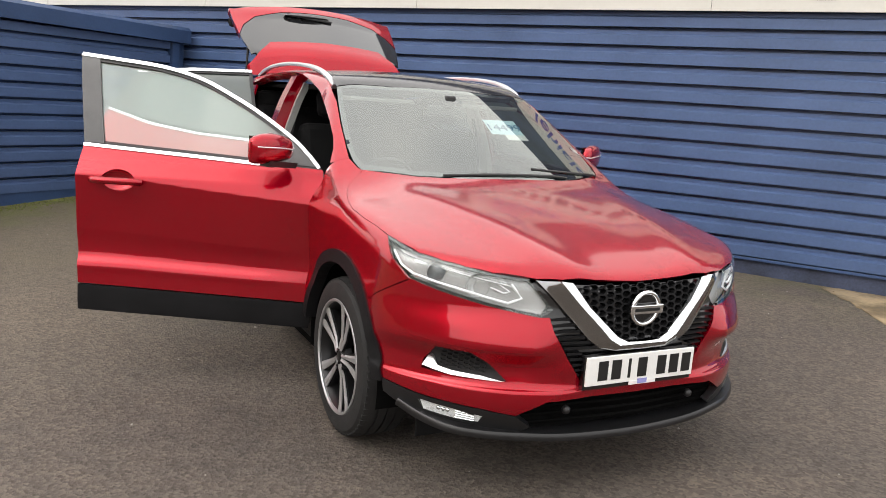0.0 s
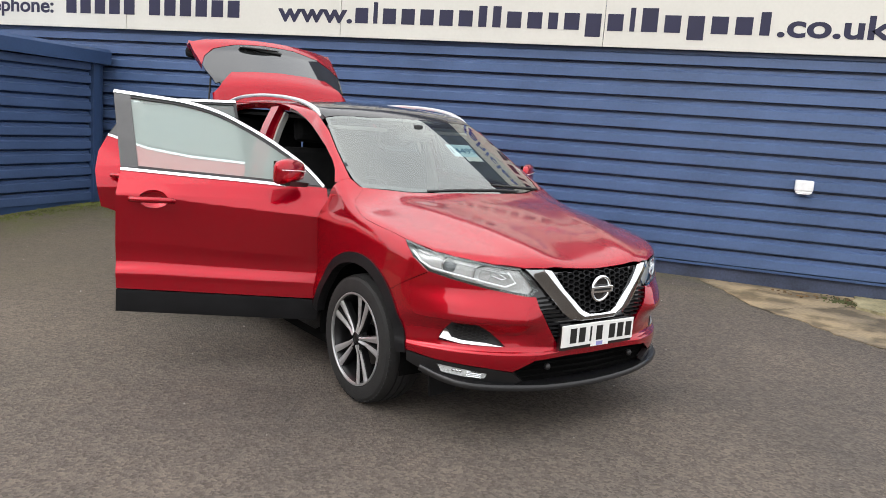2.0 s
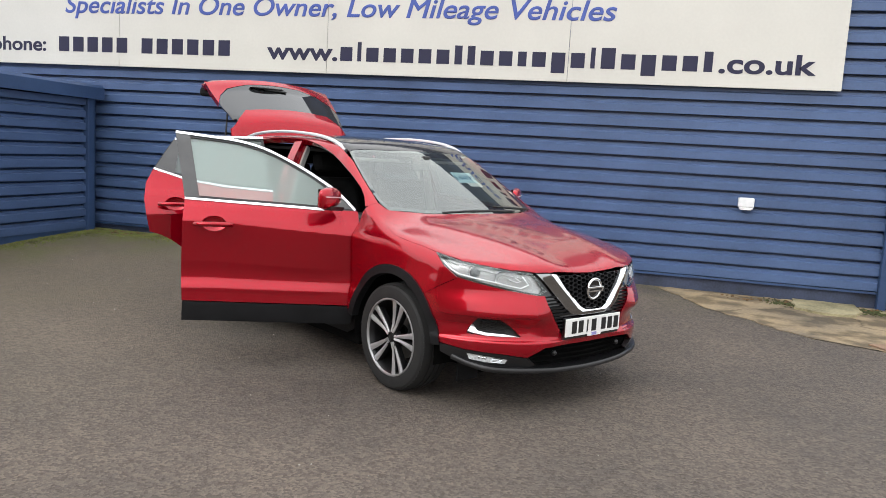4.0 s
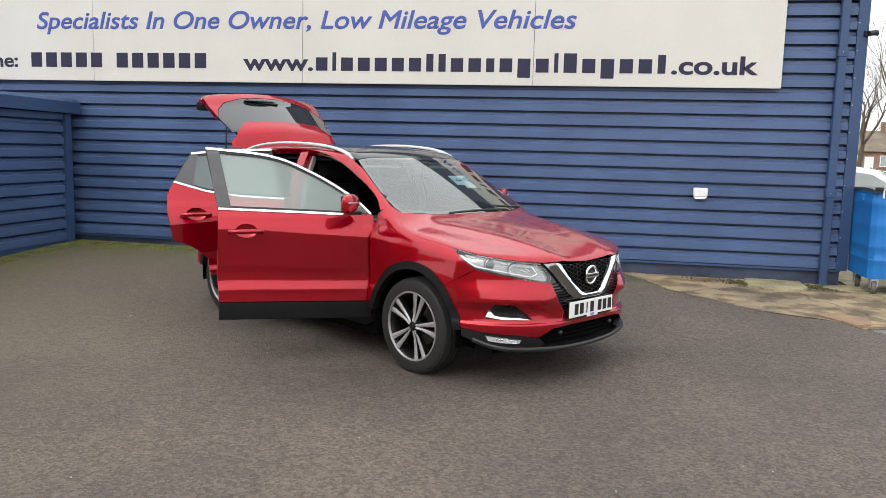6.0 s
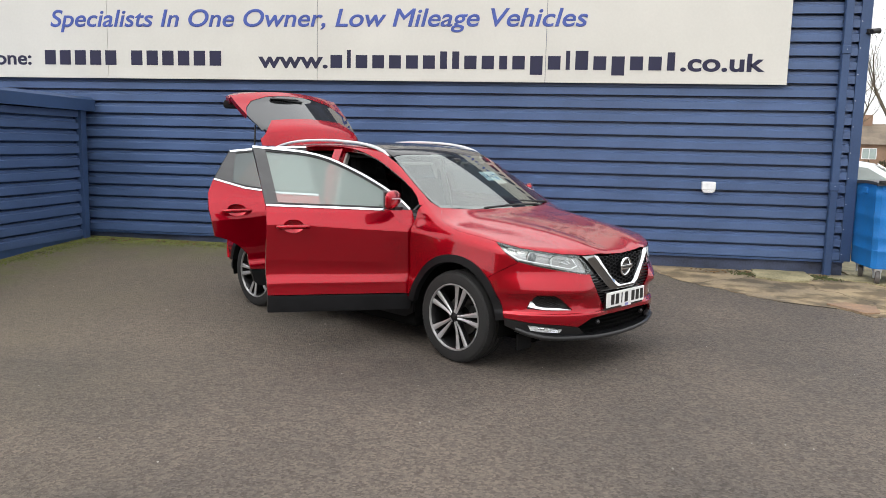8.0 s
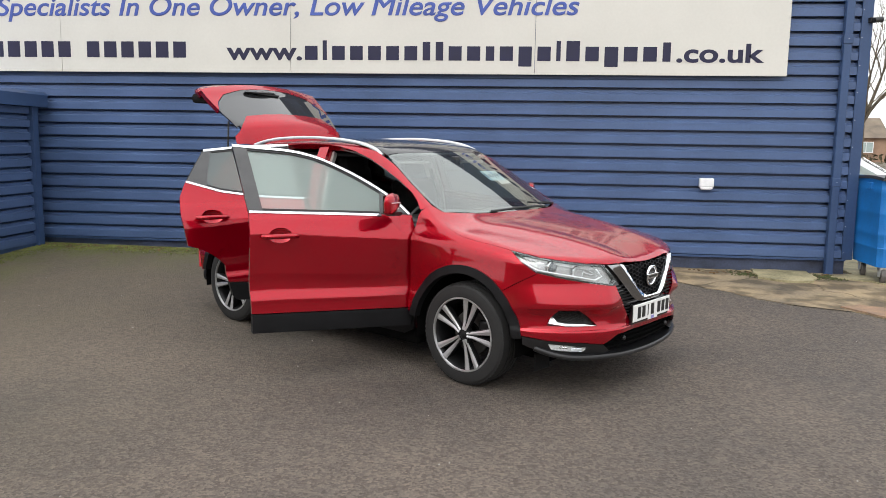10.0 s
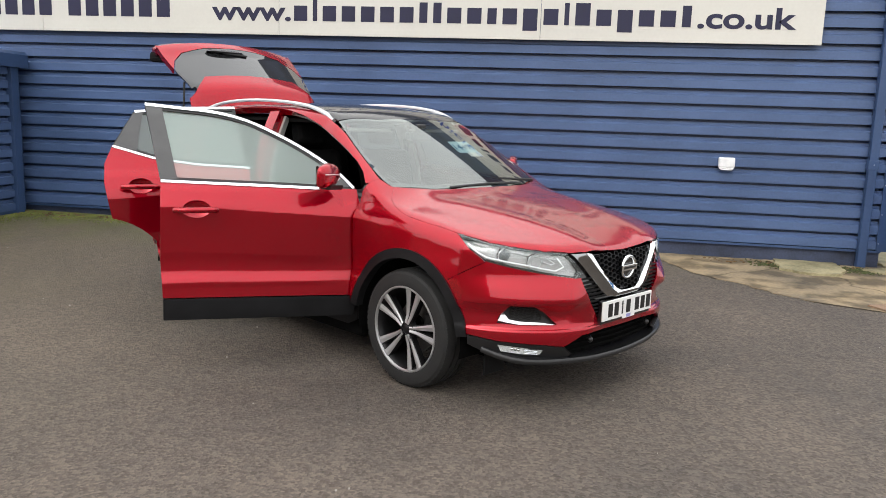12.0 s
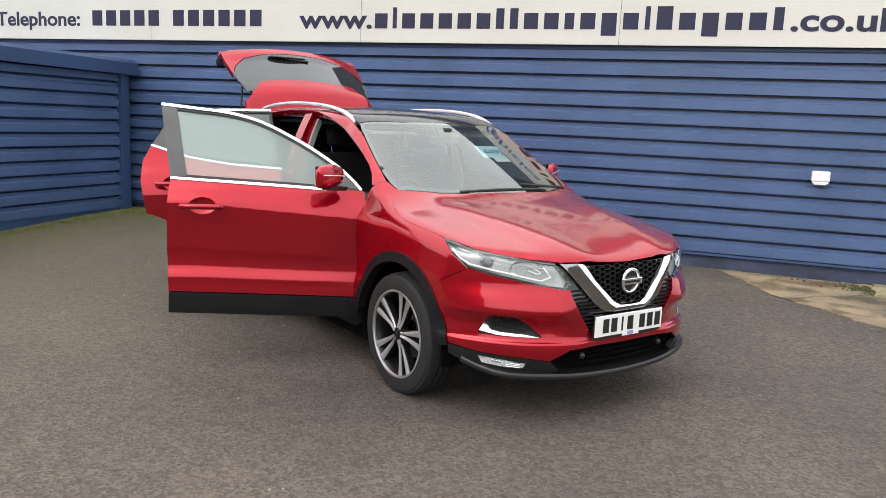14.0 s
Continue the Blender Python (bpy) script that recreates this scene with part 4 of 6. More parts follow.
# number plate, its characters as plain bars
plate = part("number_plate", boxes(((0.905, -0.26, 0.470), (0.913, 0.26, 0.581)), bevel=0.003), plate_white, car, "white number plate")
plate_holder = part("plate_holder", boxes(((0.880, -0.262, 0.452), (0.904, 0.262, 0.583)), bevel=0.004), gloss_black, plate)
for i in range(7):
    y = -0.205 + i * 0.062 + (0.032 if i > 3 else 0)
    w = 0.012 if i == 2 else 0.044
    part("bar", boxes(((0.9125, y - (0 if i != 2 else -0.016), 0.488), (0.9145, y + (w if i != 2 else 0.028), 0.563))), black_ink, plate)
violet = material("violet_print", (0.30, 0.30, 0.62), 0.4)
part("strip", boxes(((0.9105, -0.055, 0.458), (0.9145, 0.075, 0.474)), bevel=0.001), plate_white, plate)
part("bar", boxes(((0.914, -0.015, 0.461), (0.9155, 0.030, 0.480))), violet, plate)


# headlamps
def headlamp(flip):
    outline = LAMP_TOP + LAMP_LOW + [(0.452, -0.846, 0.868)]
    h = panel("headlamp", outline, "wrap", lamp_bowl, car, "clear headlamp with projector lens and chevron light strip", step=0.02, proud=-0.038, edge=0.02, mirror=flip)
    s = -1 if flip else 1
    panel("lens", outline, "wrap", lens_glass, h, step=0.02, proud=-0.001, edge=0.0, mirror=flip).visible_shadow = False
    rim_top = [(x, y, z + 0.002) for x, y, z in LAMP_TOP] + [(x - 0.002, y + 0.003, z - 0.006) for x, y, z in LAMP_TOP[::-1]]
    panel("upper_seal", rim_top, "wrap", gloss_black, h, step=0.02, proud=-0.002, edge=0.012, mirror=flip)
    low = LAMP_LOW[1:]
    rim_low = low + [(x, y, z + 0.011) for x, y, z in low[::-1]]
    panel("lower_seal", rim_low, "wrap", gloss_black, h, step=0.02, proud=-0.002, edge=0.012, mirror=flip)

    def at(a, z, out):
        q = np.array([[radians(a) * 0.85, z]])
        p = unview("wrap", q)[0]
        n = car_normal(p[None])[0]
        return Vector(p + n * out) * Vector((1, 1, 1)), Vector(n)

    for a, z, r, nm in ((51.0, 0.850, 0.039, "projector"), (41.5, 0.818, 0.039, "reflector")):
        p, n = at(a, z, -0.034)
        fwd = Vector((0.93, -0.36, -0.05)).normalized()
        m = Matrix.Translation(p) @ fwd.to_track_quat("-Y", "Z").to_matrix().to_4x4()
        bm = lathe([(r * 1.12, 0.02), (r * 1.12, -0.010), (r * 1.08, -0.013), (r * 0.98, -0.004), (r * 0.9, 0.02)], 28)
        bmesh.ops.transform(bm, matrix=m, verts=bm.verts)
        if flip:
            bmesh.ops.scale(bm, vec=(1, -1, 1), verts=bm.verts)
            bmesh.ops.reverse_faces(bm, faces=bm.faces)
        smooth(part(nm + "_bezel", bm, chrome, h))
        bm = lathe([(0.0005, -0.016 if nm == "projector" else 0.010), (r * 0.4, -0.014 if nm == "projector" else 0.008), (r * 0.75, -0.007 if nm == "projector" else 0.003), (r * 0.95, 0.002)], 24)
        bmesh.ops.transform(bm, matrix=m, verts=bm.verts)
        if flip:
            bmesh.ops.scale(bm, vec=(1, -1, 1), verts=bm.verts)
            bmesh.ops.reverse_faces(bm, faces=bm.faces)
        smooth(part(nm + "_lens", bm, glass_bulb if nm == "projector" else lamp_grey, h))
    strip = [(63.5, 0.902), (60.0, 0.856), (56.5, 0.830), (50, 0.812), (44, 0.797), (38.5, 0.780), (34.5, 0.768), (31.5, 0.788), (34.0, 0.838)]
    path = [at(a, z, -0.012)[0] for a, z in strip]
    if flip:
        path = [Vector((p.x, -p.y, p.z)) for p in path]
    part("light_strip", sweep([p for a, b in zip(path, path[1:]) for p in (a, (a + b) / 2)] + [path[-1]], disc_profile(0.0048, 6)), lamp_white, h, "white chevron light strip")
    inner = [at(a, z, -0.030)[0] for a, z in ((37.6, 0.842), (34.2, 0.806), (35.6, 0.800), (38.6, 0.816))]
    if flip:
        inner = [Vector((p.x, -p.y, p.z)) for p in inner]
    part("inner_chevron", sweep(inner, disc_profile(0.0035, 6)), silver, h)
    side = [at(a, z, -0.030)[0] for a, z in ((57.2, 0.876), (54.2, 0.872), (54.2, 0.894), (57.2, 0.900))]
    if flip:
        side = [Vector((p.x, -p.y, p.z)) for p in side[::-1]]
    bm = bmesh.new()
    bm.faces.new([bm.verts.new(p) for p in side])
    part("side_reflector", bm, lamp_white, h)
    for i in range(3):
        ring = [at(a, z, -0.022)[0] for a, z in ((62 - i, 0.915 - 0.006 * i), (50 - i * 2, 0.884 - 0.012 * i), (36 - i * 1.0, 0.856 - 0.014 * i))]
        if flip:
            ring = [Vector((p.x, -p.y, p.z)) for p in ring]
        part("bezel_rib", sweep(spline(ring, 5), disc_profile(0.004, 5)), lamp_grey, h)


glass_bulb = material("projector_glass", (0.13, 0.14, 0.15), 0.05, 0.0, 0.05, 20, 200, coat=1.0)
for flip in (False, True):
    headlamp(flip)


# corner trims, fog lamps and the black lower skirt
def front_corner(flip):
    s = -1 if flip else 1
    panel("recess", [(0.59, -0.79, 0.482), (0.60, -0.782, 0.53), (0.645, -0.742, 0.592), (0.742, -0.643, 0.59), (0.822, -0.525, 0.47), (0.70, -0.69, 0.455)], "wrap", satin_black, car, "black corner recess", step=0.03, proud=-0.034, edge=0.0, mirror=flip)
    tri = [(0.602, -0.776, 0.500), (0.616, -0.766, 0.534), (0.628, -0.752, 0.530), (0.644, -0.737, 0.507), (0.68, -0.703, 0.498), (0.755, -0.61, 0.493), (0.803, -0.538, 0.479), (0.748, -0.621, 0.481), (0.679, -0.701, 0.483), (0.639, -0.74, 0.491)]
    panel("corner_trim", tri, "wrap", silver, car, "chrome corner trim blade", step=0.006, proud=-0.010, edge=0.024, lean=([(0.602, -0.776, 0.500), (0.639, -0.74, 0.491), (0.679, -0.701, 0.483), (0.748, -0.621, 0.481), (0.803, -0.538, 0.479)], 0.016, 0.03), mirror=flip)
    cells = []
    for r in range(7):
        for c in range(12):
            y, z = -0.735 + c * 0.0165, 0.508 + r * 0.0125 + (0.006 if c % 2 else 0)
            if z < 0.578 and y < -0.585 - (z - 0.50) * 0.75 and y > -0.735 + (0.56 - z) * 0.0:
                cells.append((y * s, z))
    honeycomb("corner_mesh", cells, 0.0072, 0.012, -0.022, car, satin_black)
    drl = [(0.598, -0.770, 0.374), (0.700, -0.672, 0.361), (0.765, -0.590, 0.347), (0.752, -0.600, 0.322), (0.70, -0.665, 0.322), (0.612, -0.752, 0.336)]
    d = panel("fog_lamp", drl, "wrap", lamp_grey, car, "clear fog lamp unit", step=0.010, proud=-0.012, edge=0.01, mirror=flip, lean=([(0.612, -0.752, 0.336), (0.70, -0.665, 0.322), (0.752, -0.600, 0.322)], 0.014, 0.05))
    panel("fog_lens", drl, "wrap", lens_glass, d, step=0.02, proud=0.005, edge=0.0, mirror=flip).visible_shadow = False
    rows = [(0.655, -0.715, 0.352), (0.668, -0.702, 0.350), (0.68, -0.69, 0.349)]
    for x, y, z in rows:
        bm = bmesh.new()
        bmesh.ops.create_uvsphere(bm, u_segments=10, v_segments=6, radius=0.011, matrix=Matrix.Translation((x + 0.005, s * (y - 0.005), z - 0.002)))
        smooth(part("bulb", bm, chrome, d))
    for i in range(4):
        part("lamp_rib", sweep([(0.713, s * -0.680, 0.352 - i * 0.008), (0.755, s * -0.623, 0.346 - i * 0.008)], disc_profile(0.0028, 5)), chrome, d)
    skirt = [(0.47, -0.868, 0.410), (0.503, -0.846, 0.407), (0.60, -0.77, 0.390), (0.70, -0.68, 0.380), (0.76, -0.605, 0.374), (0.815, -0.485, 0.356), (0.83, -0.43, 0.31), (0.80, -0.50, 0.275), (0.72, -0.65, 0.272), (0.64, -0.742, 0.292), (0.56, -0.81, 0.322), (0.475, -0.872, 0.362)]
    panel("lower_skirt", skirt, "wrap", skirt_black, car, "black plastic bumper skirt", step=0.025, proud=0.002, edge=0.03, holes=[[(x, y - 0.001, z) for x, y, z in drl]], mirror=flip)
    part("air_flap", boxes(((0.46, s * 0.63 - 0.085, 0.15), (0.472, s * 0.63 + 0.085, 0.27)), bevel=0.004), black_plastic, car)


for flip in (False, True):
    front_corner(flip)
lip_half = [(0.53, -0.815, 0.345), (0.62, -0.755, 0.312), (0.70, -0.690, 0.294), (0.765, -0.60, 0.287), (0.815, -0.47, 0.280), (0.852, -0.28, 0.268), (0.866, 0.0, 0.262)]
lip_path = spline(lip_half + [(x, -y, z) for x, y, z in lip_half[::-1][1:]], 6)
smooth(part("front_lip", sweep(lip_path, [(0.032, -0.016), (0.036, 0.0), (0.028, 0.012), (-0.01, 0.016), (-0.09, 0.010), (-0.09, -0.02), (0.0, -0.026)]), skirt_black, car, "black plastic front lip spoiler"), 50)
part("lower_intake", boxes(((0.68, -0.50, 0.26), (0.80, 0.50, 0.445)), bevel=0.02), void_black, car)
for i in range(3):
    part("intake_slat", sweep(spline([(0.80, -0.50, 0.315 + i * 0.03), (0.845, 0.0, 0.315 + i * 0.03), (0.80, 0.50, 0.315 + i * 0.03)], 8), disc_profile(0.006, 6)), void_black, car)
for y in (-0.30, 0.30):
    bm = bmesh.new()
    bmesh.ops.create_uvsphere(bm, u_segments=12, v_segments=8, radius=0.017, matrix=Matrix.Translation((0.868, y, 0.372)))
    smooth(part("parking_sensor", bm, satin_black, car))


# arch mouldings and sills
def arch_trim(cx, a0, a1, flip):
    o, i = arc(cx, 0.335, 0.474, a0, a1, n=26), arc(cx, 0.335, 0.418, a1, a0, n=26)
    panel("arch_moulding", o + i, "side", black_plastic, car, "black plastic wheel-arch moulding", step=0.024, proud=0.010, edge=0.05, mirror=flip)


# ---- windscreen, roof and pillars ----
WS = [(-0.165, 0.0, 1.10), (-0.18, -0.2, 1.10), (-0.24, -0.45, 1.10), (-0.345, -0.682, 1.105), (-0.416, -0.698, 1.152), (-0.517, -0.694, 1.21), (-0.682, -0.668, 1.31), (-0.86, -0.631, 1.40), (-0.985, -0.600, 1.455), (-0.975, -0.5, 1.48), (-0.925, -0.3, 1.50), (-0.905, 0.0, 1.51)]
ws = panel("windscreen", WS + [(x, -y, z) for x, y, z in WS[::-1][1:-1]], "top", screen_glass, car, "grey-green windscreen reflecting the sky", step=0.04, edge=0.0, shell="high")
ws.visible_shadow = False
for v in ws.data.vertices:
    u = min(max((-0.165 - v.co.x) / 0.78, 0.0), 1.0)
    swell = 0.014 * 4 * u * (1 - u) * max(1 - (v.co.y / 0.69) ** 2, 0.0)
    v.co += Vector((0.45, 0.0, 0.89)) * swell
inner = [(x * 1.0 + (-0.035 if x > -0.5 else 0.022), y * 0.965, z) for x, y, z in WS]
panel("screen_surround", WS + [(x, -y, z) for x, y, z in WS[::-1][1:-1]], "top", gloss_black, car, "black screen border", step=0.04, proud=-0.003, edge=0.0, shell="high",
      holes=[inner + [(x, -y, z) for x, y, z in inner[::-1][1:-1]]])

DOORTOP = [(-0.475, -0.79, 1.135), (-0.541, -0.756, 1.200), (-0.62, -0.735, 1.255), (-0.757, -0.71, 1.325), (-0.95, -0.68, 1.408), (-1.12, -0.655, 1.474), (-1.30, -0.64, 1.520), (-1.50, -0.625, 1.548), (-1.68, -0.62, 1.562), (-2.0, -0.62, 1.560), (-2.32, -0.625, 1.535)]
PILLAR = ([(-0.437, -0.713, 1.162), (-0.452, -0.781, 1.141)] + DOORTOP + [(-2.50, -0.64, 1.495), (-2.87, -0.64, 1.46), (-2.87, -0.55, 1.54)]
          + [(-2.4, -0.555, 1.58), (-1.9, -0.56, 1.59), (-1.5, -0.57, 1.58), (-1.15, -0.59, 1.53), (-0.99, -0.604, 1.46), (-0.86, -0.638, 1.418), (-0.682, -0.675, 1.31), (-0.517, -0.70, 1.21)])
for flip in (False, True):
    panel("side_frame", PILLAR, "slant", red, car, "red windscreen pillar and roof side", step=0.026, edge=0.05, mirror=flip)
    s = 1 if flip else -1
    seal = [(x, -s * (y + 0.022), z - 0.014) for x, y, z in DOORTOP[:8]]
    part("door_seal", sweep(spline(seal, 4), disc_profile(0.009, 6)), seal_grey, car, "grey rubber door seal")
ROOF = [(-0.91, 0.0, 1.51), (-0.93, -0.3, 1.50), (-0.98, -0.5, 1.48), (-0.995, -0.598, 1.46), (-1.15, -0.584, 1.53), (-1.5, -0.565, 1.58), (-1.9, -0.555, 1.59), (-2.4, -0.55, 1.58), (-2.87, -0.545, 1.54), (-2.87, 0.0, 1.565)]
panel("roof", ROOF + [(x, -y, z) for x, y, z in ROOF[::-1][1:-1]], "top", roof_glass, car, "black panoramic glass roof, wet", step=0.04, shell="high")


def rail(s):
    path = spline([(-1.05, s * 0.588, 1.498), (-1.14, s * 0.594, 1.546), (-1.30, s * 0.600, 1.588), (-1.55, s * 0.606, 1.614), (-1.9, s * 0.608, 1.624), (-2.25, s * 0.606, 1.612), (-2.5, s * 0.602, 1.584), (-2.66, s * 0.596, 1.550)], 6)
    smooth(part("roof_rail", sweep(path, [(0.012, -0.013), (0.015, 0.0), (0.010, 0.010), (-0.010, 0.010), (-0.015, 0.0), (-0.012, -0.013)], taper=lambda t: 1.15 - 0.2 * math.sin(math.pi * t) ** 0.6), silver, car, "satin silver roof rail"), 60)


for s in (-1, 1):
    rail(s)


# ---- doors ----
BELT_F, BELT_R = [(-0.490, -0.80, 1.092), (-0.9, -0.80, 1.112), (-1.3, -0.80, 1.130), (-1.615, -0.80, 1.145)], [(-1.63, -0.8, 1.146), (-2.0, -0.8, 1.170), (-2.27, -0.79, 1.21), (-2.52, -0.77, 1.285)]


def offset_in(pts, d):
    """Moves a closed side outline inwards by d."""
    q = np.array([(x, z) for x, _, z in pts])
    area = np.sum(q[:, 0] * np.roll(q[:, 1], -1) - np.roll(q[:, 0], -1) * q[:, 1])
    e = np.roll(q, -1, 0) - q
    n = np.stack([-e[:, 1], e[:, 0]], 1) / (np.linalg.norm(e, axis=1, keepdims=True) + 1e-9)
    n = n if area > 0 else -n
    m = n + np.roll(n, 1, 0)
    m = m / (np.linalg.norm(m, axis=1, keepdims=True) + 1e-9)
    c = np.clip(np.sum(m * n, 1), 0.4, 1)
    r = q + m * (d / c)[:, None]
    return [(x, -0.8, z) for x, z in r]


def ribbon(name, pts, width, mat, parent, flip, proud=0.006, edge=0.008):
    """A thin strip along a line on the car's side."""
    q = np.array([(x, z) for x, _, z in pts])
    t = np.gradient(q, axis=0)
    n = np.stack([-t[:, 1], t[:, 0]], 1) / np.linalg.norm(t, axis=1, keepdims=True)
    a, b = q + n * width / 2, q - n * width / 2
    return panel(name, [(x, -0.8, z) for x, z in np.concatenate([a, b[::-1]])], "side", mat, parent, step=0.03, proud=proud, edge=edge, mirror=flip)


def handle(x, z, parent, flip):
    s = -1 if flip else 1
    y = -0.892
    path = spline([(x + 0.105, y - 0.004, z - 0.004), (x + 0.07, y - 0.032, z + 0.001), (x - 0.03, y - 0.042, z + 0.002), (x - 0.085, y - 0.034, z), (x - 0.115, y - 0.004, z - 0.002)], 6)
    if flip:
        path = [Vector((p.x, -p.y, p.z)) for p in path]
    smooth(part("handle", sweep(path, disc_profile(0.021, 10, 0.8)), red, parent, "red pull handle"), 60)
    bm = lathe([(0.0005, 0.030), (0.30, 0.028), (0.62, 0.021), (0.86, 0.010), (1.02, -0.004)], 28)
    bmesh.ops.scale(bm, vec=(0.078, 0.7, 0.050), verts=bm.verts)
    bmesh.ops.translate(bm, vec=(x, -0.874, z), verts=bm.verts)
    if flip:
        bmesh.ops.scale(bm, vec=(1, -1, 1), verts=bm.verts)
    smooth(part("handle_cup", bm, red, parent), 70)
    part("key_plate", boxes(((x - 0.112, s * (y - 0.022) - 0.006, z - 0.009), (x - 0.092, s * (y - 0.022) + 0.004, z + 0.009)), bevel=0.002), chrome, parent) if x > -2 else None


dark_red = material("shaded_red", (0.30, 0.006, 0.012), 0.25, 0.3, 0.05, 5, 300, coat=0.8)


def mirror(parent, flip):
    s = 1 if flip else -1
    inner, reach, ahead = Vector((-0.626 - (0.05 if flip else 0), s * (0.888 - (0.05 if flip else 0)), 0)), Vector((-0.155, s * 0.206, 0)), Vector((0.80, s * 0.60, 0))
    bm, rings = bmesh.new(), []
    for t, lo, hi, fore, aft in ((0.0, 1.165, 1.200, 0.006, 0.006), (0.03, 1.152, 1.218, 0.022, 0.014), (0.14, 1.140, 1.240, 0.042, 0.024), (0.35, 1.132, 1.256, 0.056, 0.030), (0.58, 1.127, 1.263, 0.062, 0.034),
                                 (0.78, 1.124, 1.258, 0.058, 0.034), (0.91, 1.125, 1.247, 0.044, 0.032), (0.97, 1.130, 1.238, 0.030, 0.028), (1.0, 1.142, 1.224, 0.012, 0.018)):
        ring = []
        for i in range(24):
            a = 2 * math.pi * i / 24
            u, v = math.copysign(abs(math.cos(a)) ** 0.72, math.cos(a)), math.copysign(abs(math.sin(a)) ** 0.62, math.sin(a))
            p = inner + reach * t + ahead * (u * 0.74 * (fore if u > 0 else aft))
            ring.append(bm.verts.new((p.x, p.y, (lo + hi) / 2 + v * (hi - lo) / 2)))
        rings.append(ring)
    for a, b in zip(rings, rings[1:]):
        for i in range(24):
            bm.faces.new((a[i], a[(i + 1) % 24], b[(i + 1) % 24], b[i]))
    bm.faces.new(rings[0])
    bm.faces.new(rings[-1])
    bmesh.ops.recalc_face_normals(bm, faces=bm.faces)
    m = smooth(part("door_mirror", bm, red, parent, "red door mirror housing"), 60)

    def along(t, out, z):
        p = inner + reach * t + ahead * (out * 0.76)
        return (p.x, p.y, z)

    part("indicator", sweep(spline([along(0.02, 0.020, 1.192), along(0.14, 0.044, 1.190), along(0.35, 0.0575, 1.195), along(0.58, 0.0635, 1.199), along(0.80, 0.0575, 1.201), along(0.93, 0.040, 1.202)], 5), disc_profile(0.0035, 6)), silver, m, "silver indicator strip")
    smooth(part("mirror_base", sweep([along(0.0, 0.0, 1.112), along(0.2, 0.0, 1.116), along(0.66, 0.0, 1.124)], [(-0.03, -0.012), (0.03, -0.012), (0.038, 0.014), (-0.038, 0.014)]), satin_black, parent, "black mirror foot"), 30)
    part("mirror_glass", sweep([along(0.12, -0.033, 1.192), along(0.92, -0.035, 1.192)], [(-0.004, -0.056), (0.004, -0.056), (0.004, 0.056), (-0.004, 0.056)]), gloss_black, m, "black-rimmed mirror glass")


def door(name, skin, belt, top, rear, mats, flip, label, clad, handle_at, mirror_too, posts):
    hx, hz = handle_at
    cup = [(hx + 0.078 * math.cos(a), -0.88, hz + 0.050 * math.sin(a)) for a in (2 * math.pi * i / 20 for i in range(20))]
    d = panel(name, skin, "side", red, car, label, step=0.022 if flip else 0.0115, proud=0.0, edge=0.03, closed=True, mirror=flip, holes=[cup])
    window = belt + top
    panel("window_frame", window, "side", satin_black, d, "black window frame", step=0.03, proud=-0.004, edge=0.03, holes=[offset_in(window, 0.020)], mirror=flip, closed=True, shell="high")
    panel("window_glass", offset_in(window, 0.016), "side", mats, d, "tinted side window", step=0.05, proud=-0.012, edge=0.0, mirror=flip, shell="high")
    ribbon("belt_trim", shift(([(-0.72, -0.80, 1.103)] + belt[1:]) if mirror_too else belt, z=-0.005), 0.015, chrome, d, flip)
    ribbon("top_trim", rear, 0.016, chrome, d, flip, proud=0.004)
    panel("lower_cladding", clad, "side", black_plastic, d, "black plastic lower door cladding", step=0.03, proud=0.008, edge=0.06, mirror=flip, closed=True, shell="low")
    panel("door_trim", offset_in(skin, 0.03), "side", fabric, d, "black inner door trim", step=0.05, proud=-0.034, edge=0.045, mirror=flip, closed=True, shell="low")
    handle(hx, hz, d, flip)
    if mirror_too:
        mirror(d, flip)
    for post in posts:
        panel("window_post", post, "side", sail_grey, d, "satin window post", step=0.03, proud=0.0, edge=0.02, mirror=flip, closed=True, shell="high")
    return d


F_SKIN = [(-0.494, -0.9, 0.450), (-0.496, -0.9, 0.60), (-0.484, -0.89, 0.80), (-0.472, -0.89, 0.91), (-0.478, -0.85, 1.02), (-0.486, -0.8, 1.086)] + BELT_F + [(-1.625, -0.86, 1.0), (-1.63, -0.9, 0.7), (-1.622, -0.9, 0.486)]
F_TOP = [(-1.685, -0.62, 1.560), (-1.50, -0.63, 1.545), (-1.30, -0.64, 1.526), (-1.12, -0.66, 1.484), (-0.95, -0.69, 1.410), (-0.80, -0.72, 1.330), (-0.64, -0.755, 1.226), (-0.553, -0.785, 1.150)]
F_TOP = [tuple(p) for p in spline(F_TOP, 4)]
F_CLAD = [(-0.50, -0.9, 0.444), (-1.62, -0.9, 0.480), (-1.622, -0.9, 0.358), (-0.9, -0.9, 0.335), (-0.52, -0.9, 0.325)]
F_POST = [(-1.618, -0.8, 1.152), (-1.682, -0.62, 1.552), (-1.595, -0.62, 1.545), (-1.525, -0.8, 1.150)]
F_SAIL = [(-0.515, -0.8, 1.104), (-0.56, -0.79, 1.142), (-0.645, -0.77, 1.215), (-0.70, -0.75, 1.256), (-0.72, -0.8, 1.112)]
